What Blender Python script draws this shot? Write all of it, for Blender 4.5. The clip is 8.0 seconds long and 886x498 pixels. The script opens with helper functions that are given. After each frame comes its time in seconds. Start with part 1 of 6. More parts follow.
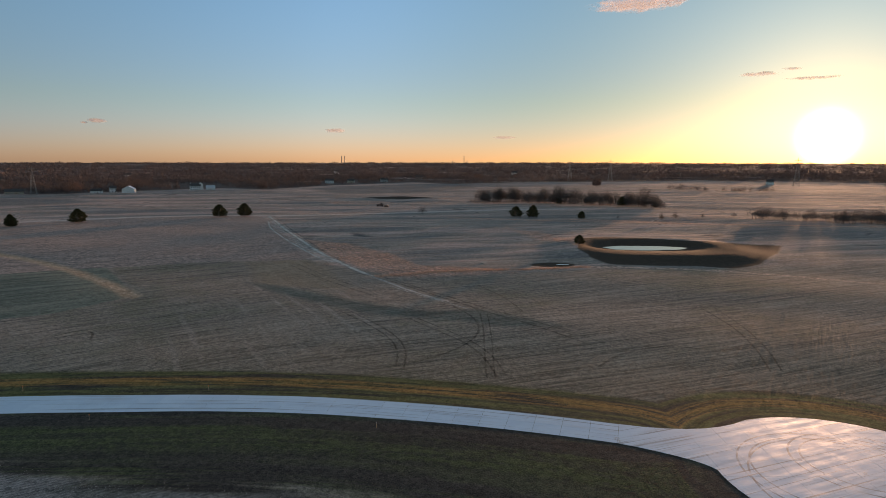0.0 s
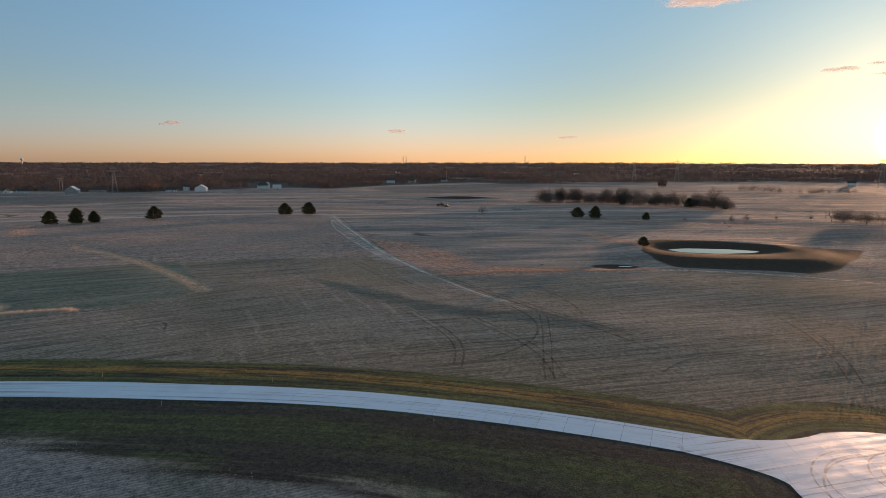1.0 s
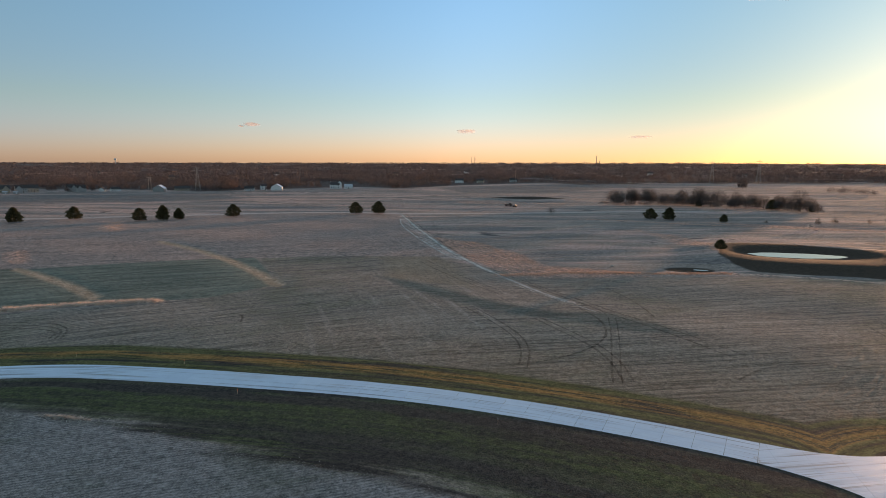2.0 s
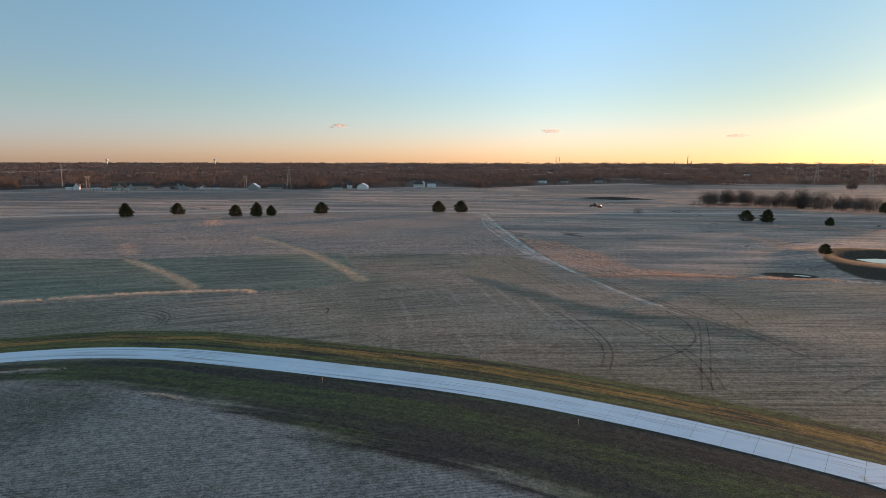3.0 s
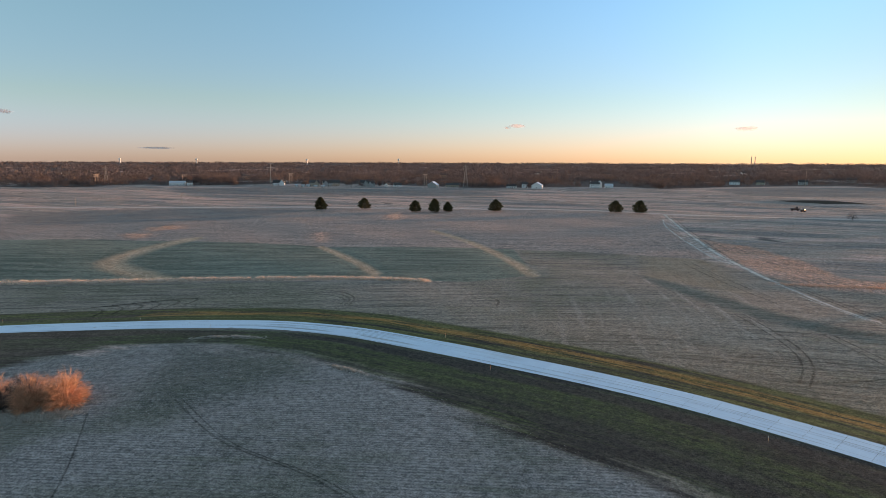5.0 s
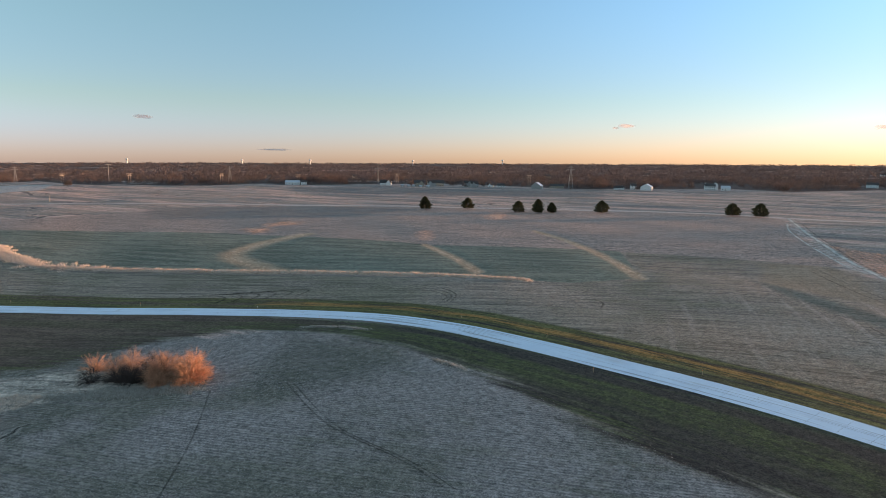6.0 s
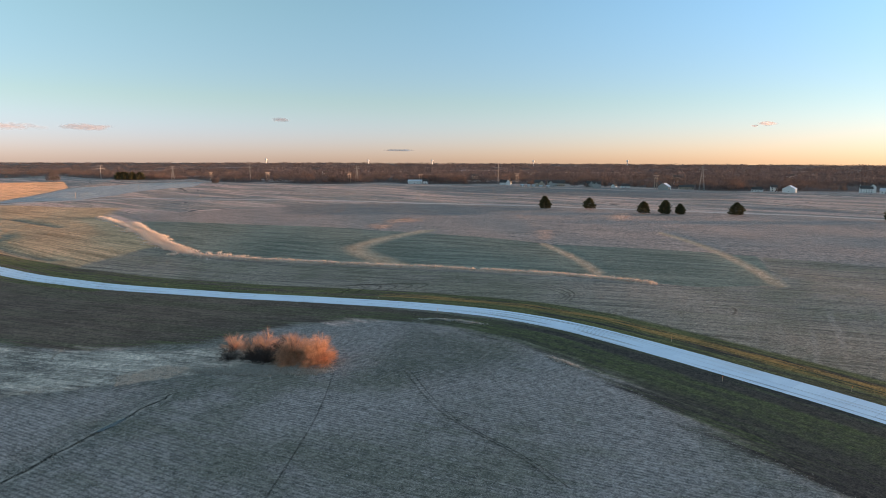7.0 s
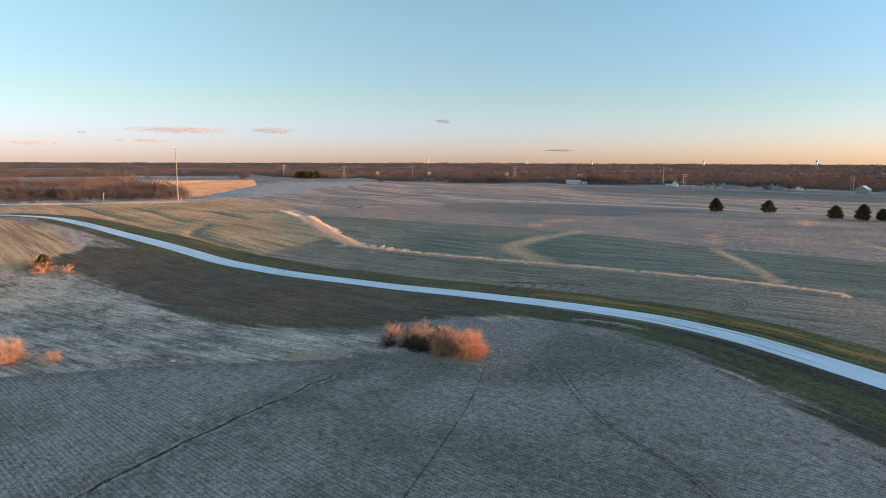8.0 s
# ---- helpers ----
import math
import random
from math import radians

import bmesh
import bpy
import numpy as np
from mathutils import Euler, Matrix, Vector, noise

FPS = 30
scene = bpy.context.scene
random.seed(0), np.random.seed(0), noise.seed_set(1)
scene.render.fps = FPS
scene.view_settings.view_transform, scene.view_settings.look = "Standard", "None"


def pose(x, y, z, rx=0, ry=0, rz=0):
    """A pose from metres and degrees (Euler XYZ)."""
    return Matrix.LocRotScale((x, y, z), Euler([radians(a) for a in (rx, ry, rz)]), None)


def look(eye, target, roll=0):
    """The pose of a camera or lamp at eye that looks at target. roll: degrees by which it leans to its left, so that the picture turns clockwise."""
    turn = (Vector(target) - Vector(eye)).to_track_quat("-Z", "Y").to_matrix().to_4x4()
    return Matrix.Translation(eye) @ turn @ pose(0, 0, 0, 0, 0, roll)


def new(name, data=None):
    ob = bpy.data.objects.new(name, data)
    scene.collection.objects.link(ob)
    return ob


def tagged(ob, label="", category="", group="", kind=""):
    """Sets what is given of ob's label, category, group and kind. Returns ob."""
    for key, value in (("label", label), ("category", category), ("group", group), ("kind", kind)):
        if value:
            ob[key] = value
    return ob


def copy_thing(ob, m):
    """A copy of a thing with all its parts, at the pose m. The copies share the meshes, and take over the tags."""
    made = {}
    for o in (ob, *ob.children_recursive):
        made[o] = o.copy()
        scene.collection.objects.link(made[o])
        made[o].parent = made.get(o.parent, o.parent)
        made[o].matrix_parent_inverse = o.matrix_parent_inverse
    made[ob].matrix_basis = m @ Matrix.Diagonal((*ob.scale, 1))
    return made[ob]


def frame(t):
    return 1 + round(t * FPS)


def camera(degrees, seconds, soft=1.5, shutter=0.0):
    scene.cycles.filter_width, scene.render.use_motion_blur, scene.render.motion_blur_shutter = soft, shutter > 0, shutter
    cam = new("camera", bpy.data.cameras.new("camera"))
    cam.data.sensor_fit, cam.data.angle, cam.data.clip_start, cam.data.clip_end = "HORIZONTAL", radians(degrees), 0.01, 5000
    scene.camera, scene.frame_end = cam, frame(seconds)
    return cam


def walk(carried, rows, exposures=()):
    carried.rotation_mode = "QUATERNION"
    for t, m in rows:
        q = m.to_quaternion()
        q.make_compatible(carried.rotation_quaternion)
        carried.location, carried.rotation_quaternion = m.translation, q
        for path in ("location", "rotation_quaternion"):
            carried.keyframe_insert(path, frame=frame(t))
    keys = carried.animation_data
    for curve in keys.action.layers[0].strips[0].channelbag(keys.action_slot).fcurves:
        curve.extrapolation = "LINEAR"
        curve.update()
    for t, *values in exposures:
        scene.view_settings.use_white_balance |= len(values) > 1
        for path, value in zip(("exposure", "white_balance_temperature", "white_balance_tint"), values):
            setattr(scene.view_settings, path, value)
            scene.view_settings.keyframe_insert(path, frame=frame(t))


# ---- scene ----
cam = camera(71.5, 8.0, soft=0.5)

# seconds; x, y, z in metres; tilt, lean and turn in degrees
PATH = [
    (0.0, -0.00, 0.00, 44.00, 81.82, -0.19, 0.00),
    (0.5, -0.10, 0.20, 43.85, 81.82, -0.19, 2.62),
    (1.0, -0.04, 0.14, 43.74, 81.82, -0.19, 5.58),
    (1.5, 0.09, -0.12, 43.66, 81.81, -0.18, 8.58),
    (1.7, 0.14, -0.21, 43.60, 81.82, -0.18, 9.86),
    (2.8, 0.12, -0.36, 42.88, 81.81, -0.18, 17.97),
    (3.0, 0.11, -0.43, 42.75, 81.82, -0.17, 19.56),
    (3.5, 0.21, -0.51, 42.37, 81.84, -0.16, 23.52),
    (4.0, 0.10, -0.44, 41.95, 81.86, -0.16, 27.46),
    (4.5, -0.05, -0.36, 41.37, 81.88, -0.18, 31.42),
    (4.7, -0.05, -0.34, 41.14, 81.84, -0.20, 33.05),
    (5.8, -0.17, -0.62, 40.16, 81.86, -0.22, 43.19),
    (6.0, -0.16, -0.68, 39.95, 81.88, -0.24, 45.18),
    (6.5, -0.10, -0.77, 39.37, 81.87, -0.23, 50.17),
    (7.0, -0.15, -0.78, 38.78, 81.87, -0.25, 56.24),
    (7.5, -0.28, -0.78, 38.29, 81.86, -0.24, 63.47),
    (8.0, -0.37, -0.77, 37.87, 81.85, -0.22, 70.74),
]
# the camera brightens as it turns from the sun
EXPOSURES = [(0.0, 0.22, 7050, 11), (1.5, 0.54, 6950, 10), (3.5, 0.86, 6900, 9), (4.5, 0.97, 6850, 9), (6.5, 1.16, 6850, 9), (8.0, 1.27, 6850, 9)]
walk(cam, [(t, pose(*row)) for t, *row in PATH], EXPOSURES)

# ---- sky and sun ----
SUN_TURN, SUN_HEIGHT = radians(31.6), radians(1.9)      # clockwise from +y, above the horizon
SUN_DIR = Vector((math.sin(SUN_TURN) * math.cos(SUN_HEIGHT), math.cos(SUN_TURN) * math.cos(SUN_HEIGHT), math.sin(SUN_HEIGHT)))

world = bpy.data.worlds.new("evening_sky")
scene.world = world
world.use_nodes = True
wt = world.node_tree
wt.nodes.clear()


def wnode(kind, **values):
    n = wt.nodes.new(kind)
    for key, value in values.items():
        setattr(n, key, value)
    return n


def wmath(op, a, b=None, clamp=False):
    n = wnode("ShaderNodeMath", operation=op, use_clamp=clamp)
    for i, v in enumerate((a, b)):
        if v is None:
            continue
        if isinstance(v, (int, float)):
            n.inputs[i].default_value = v
        else:
            wt.links.new(v, n.inputs[i])
    return n.outputs[0]


def wadd(a, b, kind="ADD", fac=1.0):
    n = wnode("ShaderNodeMix", data_type="RGBA", blend_type=kind, clamp_factor=False)
    for sock, v in ((n.inputs["Factor"], fac), (n.inputs[6], a), (n.inputs[7], b)):
        if isinstance(v, (int, float, tuple)):
            sock.default_value = v
        else:
            wt.links.new(v, sock)
    return n.outputs[2]


sky = wnode("ShaderNodeTexSky", sky_type="NISHITA", sun_disc=False, sun_elevation=radians(5.0), sun_rotation=SUN_TURN,
            altitude=200, air_density=1.0, dust_density=0.30, ozone_density=2.0)
coord = wnode("ShaderNodeTexCoord")
toward = wnode("ShaderNodeVectorMath", operation="DOT_PRODUCT")
wt.links.new(coord.outputs["Generated"], toward.inputs[0])
toward.inputs[1].default_value = SUN_DIR
near = wmath("MAXIMUM", toward.outputs["Value"], 0.0)
disc = wmath("MULTIPLY", wmath("POWER", near, 5200.0), 24.0)       # the sun and its bright rim
aura = wmath("MULTIPLY", wmath("POWER", near, 220.0), 0.40)         # the glow round it
glow = wadd(wadd((1.0, 0.80, 0.45, 1), disc, "MULTIPLY"), wadd((1.0, 0.62, 0.22, 1), aura, "MULTIPLY"))
SKY_STRENGTH = 0.15
lift = wnode("ShaderNodeSeparateXYZ")
wt.links.new(coord.outputs["Generated"], lift.inputs[0])
ramp = wnode("ShaderNodeMapRange", interpolation_type="SMOOTHSTEP")
wt.links.new(lift.outputs[2], ramp.inputs[0])
ramp.inputs[1].default_value, ramp.inputs[2].default_value = 0.08, 0.27
belt = wnode("ShaderNodeMapRange", interpolation_type="SMOOTHSTEP")
wt.links.new(lift.outputs[2], belt.inputs[0])
belt.inputs[2].default_value = 0.10
side = wnode("ShaderNodeMapRange", interpolation_type="SMOOTHSTEP")                   # 0 away from the sun, 1 towards it
wt.links.new(toward.outputs["Value"], side.inputs[0])
side.inputs[1].default_value, side.inputs[2].default_value = -0.5, 0.8
low = wadd((0.68, 0.75, 1.95, 1), (0.82, 0.79, 1.52, 1), "MIX", side.outputs[0])
middle = wadd((0.77, 0.79, 1.00, 1), (0.78, 0.83, 1.12, 1), "MIX", side.outputs[0])
low = wadd(low, middle, "MIX", belt.outputs[0])
upper = wadd((0.95, 0.98, 0.93, 1), (0.90, 1.07, 1.34, 1), "MIX", side.outputs[0])
clear = wadd(low, upper, "MIX", ramp.outputs[0])                       # cold clear winter air
veil = wnode("ShaderNodeMapRange", interpolation_type="SMOOTHSTEP")                   # thin haze evens out the sky towards the sun
wt.links.new(near, veil.inputs[0])
for slot, value in ((1, 0.72), (2, 0.98), (3, 0.0), (4, 1.0)):
    veil.inputs[slot].default_value = value
high = wnode("ShaderNodeMapRange", interpolation_type="SMOOTHSTEP")
wt.links.new(lift.outputs[2], high.inputs[0])
high.inputs[1].default_value, high.inputs[2].default_value = 0.30, 0.85
clear = wadd(clear, (2.40, 1.80, 1.38, 1), "MIX", high.outputs[0])                    # unseen sky overhead, brightened and warmed to light the ground
clear = wadd(clear, wadd((1.0, 1.0, 1.0, 1), (0.61, 0.65, 0.60, 1), "MIX", veil.outputs[0]), "MULTIPLY")
total = wadd(wadd(wadd(sky.outputs[0], clear, "MULTIPLY"), (SKY_STRENGTH, SKY_STRENGTH, SKY_STRENGTH, 1), "MULTIPLY"), glow)
background = wnode("ShaderNodeBackground")
wt.links.new(total, background.inputs[0])
wt.links.new(background.outputs[0], wnode("ShaderNodeOutputWorld").inputs[0])

lamp = bpy.data.lights.new("sun", "SUN")
lamp.energy, lamp.angle, lamp.color = 5.0, radians(2.0), (1.0, 0.56, 0.33)
sun = new("sun", lamp)
sun.matrix_world = look(SUN_DIR * 100, (0, 0, 0))


# ---- materials ----
class Nodes:
    """A short way to write a node material."""

    def __init__(self, name):
        self.mat = bpy.data.materials.new(name)
        self.mat.use_nodes = True
        self.tree = self.mat.node_tree
        self.shader = self.tree.nodes["Principled BSDF"]
        self.shader.inputs["Specular IOR Level"].default_value = 0.25
        self.spot = None

    def node(self, kind, ins=(), **values):
        n = self.tree.nodes.new(kind)
        for key, value in values.items():
            setattr(n, key, value)
        for key, value in dict(ins).items():
            self.put(n.inputs[key], value)
        return n

    def put(self, sock, value):
        if isinstance(value, bpy.types.NodeSocket):
            self.tree.links.new(value, sock)
        else:
            sock.default_value = value

    def place(self):
        if not self.spot:
            self.spot = self.node("ShaderNodeNewGeometry").outputs["Position"]
        return self.spot

    def own(self):
        return self.node("ShaderNodeTexCoord").outputs["Object"]

    def turned(self, vec, angle=0.0, scale=(1, 1, 1)):
        return self.node("ShaderNodeMapping", {"Vector": vec, "Rotation": (0, 0, angle), "Scale": scale}).outputs[0]

    def laid(self, vec, angle, long, wide):
        """Coordinates along and across a bearing, in lengths of long and wide."""
        return self.node("ShaderNodeMapping", {"Vector": vec, "Rotation": (0, 0, angle), "Scale": (long, wide, 10.0)}, vector_type="TEXTURE").outputs[0]

    def noise(self, size, detail=4, rough=0.6, vec=None, warp=0.0):
        n = self.node("ShaderNodeTexNoise", {"Scale": 1.0 / size, "Detail": detail, "Roughness": rough, "Distortion": warp})
        self.put(n.inputs["Vector"], vec if vec is not None else self.place())
        return n.outputs["Fac"]

    def math(self, op, a, b=0.0, c=0.0, clamp=False):
        n = self.node("ShaderNodeMath", {0: a, 1: b, 2: c}, operation=op, use_clamp=clamp)
        return n.outputs[0]

    def span(self, v, a, b, lo=0.0, hi=1.0):
        return self.node("ShaderNodeMapRange", {0: v, 1: a, 2: b, 3: lo, 4: hi}, interpolation_type="SMOOTHSTEP").outputs[0]

    def mix(self, fac, a, b, kind="MIX"):
        n = self.node("ShaderNodeMix", data_type="RGBA", blend_type=kind)
        for sock, v in ((n.inputs["Factor"], fac), (n.inputs[6], a), (n.inputs[7], b)):
            self.put(sock, (*v, 1) if isinstance(v, tuple) and len(v) == 3 else v)
        return n.outputs[2]

    def attr(self, name):
        return self.node("ShaderNodeAttribute", attribute_name=name).outputs["Fac"]

    def finish(self, color, rough=0.9, bump=None, depth=0.05, strength=0.6, metal=0.0, spec=None):
        self.put(self.shader.inputs["Base Color"], (*color, 1) if isinstance(color, tuple) and len(color) == 3 else color)
        self.put(self.shader.inputs["Roughness"], rough)
        self.shader.inputs["Metallic"].default_value = metal
        if spec is not None:
            self.shader.inputs["Specular IOR Level"].default_value = spec
        if bump is not None:
            n = self.node("ShaderNodeBump", {"Height": bump, "Distance": depth, "Strength": strength})
            self.put(self.shader.inputs["Normal"], n.outputs[0])
        return self.mat


def plain(name, color, size=0.4, spread=0.35, rough=0.8, metal=0.0, depth=0.01):
    """A surface of one colour with grain and soft stains."""
    m = Nodes(name)
    where = m.own()
    grain = m.noise(size * 0.12, 5, 0.65, where)
    stain = m.noise(size * 2.5, 3, 0.5, where)
    each = m.node("ShaderNodeObjectInfo").outputs["Random"]
    v = m.math("ADD", m.math("MULTIPLY", grain, 0.5), m.math("ADD", m.math("MULTIPLY", stain, 0.35), m.math("MULTIPLY", each, 0.15)))
    dark, light = tuple(c * (1 - spread) for c in color), tuple(min(1, c * (1 + spread)) for c in color)
    return m.finish(m.mix(m.span(v, 0.25, 0.75), dark, light), rough, grain, depth, 0.5, metal)


def twigs(name, a, b, size=8.0):
    """Bark and bare twigs, each crown or twig bunch a little different."""
    m = Nodes(name)
    each = m.math("ADD", m.math("MULTIPLY", m.noise(size, 2, 0.5), 0.6), m.math("MULTIPLY", m.noise(size * 6, 2, 0.5), 0.4))
    color = m.mix(m.span(each, 0.35, 0.65), a, b)
    mat = m.finish(color, 0.9)
    # light passes between the fine twigs that each strip stands for
    through_light = m.node("ShaderNodeBsdfTranslucent", {"Color": color})
    both = m.node("ShaderNodeMixShader", {0: 0.2, 1: m.shader.outputs[0], 2: through_light.outputs[0]})
    m.tree.links.new(both.outputs[0], m.tree.nodes["Material Output"].inputs[0])
    return mat


def ground_material():
    m = Nodes("farmland")
    broad, mid, fine = m.noise(70, 4, 0.55), m.noise(9, 4, 0.6), m.noise(0.30, 2, 0.7)
    clump = m.noise(1.7, 4, 0.7)
    axes = m.node("ShaderNodeSeparateXYZ", {0: m.place()})

    # seed rows and wheel lines, drawn out along the way the fields were worked
    def worked(angle, long, wide, warp=0.4, detail=3):
        return m.noise(1.0, detail, 0.62, m.laid(m.place(), radians(angle), long, wide), warp)

    def drilled(angle, spacing, stray):
        """Even rows of stalks, a little crooked."""
        v = m.node("ShaderNodeSeparateXYZ", {0: m.laid(m.place(), radians(angle), 1.0, spacing)}).outputs[1]
        v = m.math("MULTIPLY_ADD", m.noise(14.0, 2, 0.5), stray, v)
        return m.math("MULTIPLY_ADD", m.math("SINE", m.math("MULTIPLY", v, math.tau)), 0.5, 0.5)

    # the north field was worked along the curve of the street, so its rows swing round from west to east
    east = m.span(axes.outputs[0], -90.0, 10.0)

    def swung(long, wide, warp=0.15, detail=3):
        a, b = worked(36, long, wide, warp, detail), worked(21, long, wide, warp, detail)
        return m.math("ADD", m.math("MULTIPLY", a, m.math("SUBTRACT", 1.0, east)), m.math("MULTIPLY", b, east))

    rows_n, tram_n = swung(26, 0.9), swung(110, 3.4, 0.25)
    rows_s, tram_s = worked(30, 2.6, 0.34, 0.15), worked(28, 36, 1.5, 0.4)
    rows_c, tram_c = worked(33, 3.2, 1.1), worked(33, 34, 4.0)
    drill_s, drill_c = drilled(28, 0.76, 0.6), drilled(33, 3.0, 0.5)
    # strokes of the grader and the seeder that run beside the street
    off = m.attr("off_road")
    beside = m.node("ShaderNodeCombineXYZ", {0: m.math("DIVIDE", off, 1.1), 1: m.math("DIVIDE", axes.outputs[0], 20.0), 2: m.math("DIVIDE", axes.outputs[1], 20.0)}).outputs[0]
    stroke = m.noise(1.0, 3, 0.6, beside, 0.3)
    beside = m.node("ShaderNodeCombineXYZ", {0: m.math("DIVIDE", off, 3.6), 1: m.math("DIVIDE", axes.outputs[0], 60.0), 2: m.math("DIVIDE", axes.outputs[1], 60.0)}).outputs[0]
    sweep = m.noise(1.0, 2, 0.55, beside, 0.2)
    wobble = m.math("SUBTRACT", m.math("ADD", m.math("MULTIPLY", mid, 0.6), m.math("MULTIPLY", clump, 0.4)), 0.5)
    drawn_out = m.math("SUBTRACT", m.math("ADD", m.math("MULTIPLY", sweep, 0.55), m.math("ADD", m.math("MULTIPLY", stroke, 0.25), m.math("MULTIPLY", mid, 0.2))), 0.5)

    def inside(name, soft=1.0, rag=6.0, by=None):
        d = m.math("MULTIPLY_ADD", by or wobble, rag, m.attr(name))
        return m.span(d, -soft, soft, 1.0, 0.0)

    def line(name, soft=0.35, rag=1.0):
        """Within a drawn-out line, by its distance across in half widths."""
        d = m.math("MULTIPLY_ADD", wobble, rag, m.math("ABSOLUTE", m.attr(name + "_across")))
        return m.math("MULTIPLY", m.span(d, 1 - soft, 1 + soft, 1.0, 0.0), m.span(m.attr(name), 2.0, 4.0, 1.0, 0.0))

    def blend(*pairs):
        total = None
        for v, w in pairs:
            part_of = m.math("MULTIPLY", v, w)
            total = part_of if total is None else m.math("ADD", total, part_of)
        return total

    def tone(low, high, by, a=0.33, b=0.67):
        return m.mix(m.span(by, a, b), low, high)

    speck = blend((fine, 0.6), (clump, 0.4))
    # pasture and far farmland
    graze = worked(14, 60, 4.5, 0.5)
    color = tone((0.20, 0.18, 0.155), (0.47, 0.405, 0.345), blend((clump, 0.35), (graze, 0.30), (fine, 0.2), (broad, 0.15)), 0.40, 0.60)
    color = m.mix(m.span(m.noise(140, 3, 0.5), 0.5, 0.6, 0.0, 0.6), color, tone((0.15, 0.16, 0.155), (0.24, 0.245, 0.23), blend((clump, 0.5), (graze, 0.5)), 0.4, 0.6))
    # bands painted pink as if sunlit and blue-grey as if the sun missed them
    band = worked(14, 260, 24, 0.6)
    color = m.mix(m.span(band, 0.52, 0.56, 0.0, 0.7), color, tone((0.38, 0.28, 0.24), (0.68, 0.51, 0.44), blend((clump, 0.6), (graze, 0.4)), 0.4, 0.6))
    color = m.mix(m.span(band, 0.47, 0.42, 0.0, 0.55), color, tone((0.12, 0.122, 0.13), (0.23, 0.23, 0.235), blend((clump, 0.6), (graze, 0.4)), 0.4, 0.6))
    # rills where the pasture drains
    rill = m.math("ABSOLUTE", m.math("SUBTRACT", m.noise(1.0, 2, 0.5, m.laid(m.place(), radians(-20), 150, 60), 0.9), 0.5))
    color = m.mix(m.math("MULTIPLY", m.span(rill, 0.002, 0.010, 0.75, 0.0), m.span(broad, 0.42, 0.55)), color, (0.075, 0.075, 0.075))
    color = m.mix(m.math("MULTIPLY", m.span(m.math("ABSOLUTE", m.math("SUBTRACT", rill, 0.016)), 0.002, 0.008, 0.5, 0.0), m.span(broad, 0.42, 0.55)), color, (0.58, 0.48, 0.41))
    # tan pasture, with the warmth of the low sun put into its colour
    color = m.mix(inside("tan", 6, 14), color, tone((0.28, 0.19, 0.11), (0.70, 0.48, 0.285), blend((clump, 0.25), (worked(25, 60, 1.8, 0.2), 0.5), (broad, 0.25)), 0.38, 0.62))
    # worked field north of the road
    field = tone((0.125, 0.113, 0.098), (0.47, 0.40, 0.325), blend((rows_n, 0.34), (tram_n, 0.28), (speck, 0.38)), 0.37, 0.63)
    field = m.mix(m.span(blend((broad, 0.5), (tram_n, 0.3), (mid, 0.2)), 0.48, 0.60, 0.0, 0.55), field, tone((0.10, 0.105, 0.065), (0.20, 0.20, 0.13), blend((rows_n, 0.6), (fine, 0.4)), 0.38, 0.62))
    # pale lanes of the combine across the rows
    lanes = m.math("MULTIPLY", m.span(drilled(-61, 5.6, 0.25), 0.72, 0.98), m.span(m.noise(1.0, 2, 0.5, m.laid(m.place(), radians(-61), 70, 9), 0.2), 0.42, 0.58))
    lanes = m.math("MULTIPLY", lanes, m.math("MULTIPLY", m.span(axes.outputs[0], -85.0, -60.0), m.span(axes.outputs[0], -5.0, -30.0)))
    field = m.mix(m.math("MULTIPLY", lanes, 0.62), field, tone((0.27, 0.235, 0.20), (0.54, 0.47, 0.40), speck, 0.38, 0.62))
    near_road = m.span(m.math("MULTIPLY_ADD", wobble, 50.0, axes.outputs[1]), 112.0, 180.0, 0.6, 0.0)
    field = m.mix(m.math("MULTIPLY", near_road, m.span(axes.outputs[0], -110.0, -40.0, 0.3, 1.0)), field, tone((0.075, 0.076, 0.05), (0.26, 0.235, 0.175), blend((fine, 0.4), (rows_n, 0.6)), 0.38, 0.62))
    color = m.mix(inside("field", 3, 8), color, field)
    color = m.mix(m.math("MULTIPLY", inside("pale", 4, 10), 0.6), color, tone((0.22, 0.175, 0.115), (0.42, 0.335, 0.235), blend((rows_n, 0.5), (speck, 0.5))))
    # maize stubble up the slope
    maize = tone((0.14, 0.132, 0.122), (0.52, 0.415, 0.355), blend((rows_c, 0.20), (tram_c, 0.15), (clump, 0.30), (fine, 0.31), (drill_c, 0.04)), 0.41, 0.60)
    color = m.mix(inside("maize", 1.5, 5), color, maize)
    # stubble south of the road
    stubble = tone((0.118, 0.118, 0.115), (0.348, 0.327, 0.307), blend((rows_s, 0.24), (fine, 0.42), (tram_s, 0.18), (clump, 0.10), (m.math("MULTIPLY", drill_s, m.span(clump, 0.35, 0.6, 0.3, 1.0)), 0.13)), 0.34, 0.62)
    green = m.span(blend((broad, 0.35), (m.noise(24, 4, 0.6), 0.45), (tram_s, 0.2)), 0.47, 0.60, 0.0, 0.72)
    stubble = m.mix(green, stubble, tone((0.07, 0.08, 0.058), (0.19, 0.195, 0.15), blend((speck, 0.6), (rows_s, 0.4))))
    color = m.mix(inside("stubble", 2, 10, drawn_out), color, stubble)
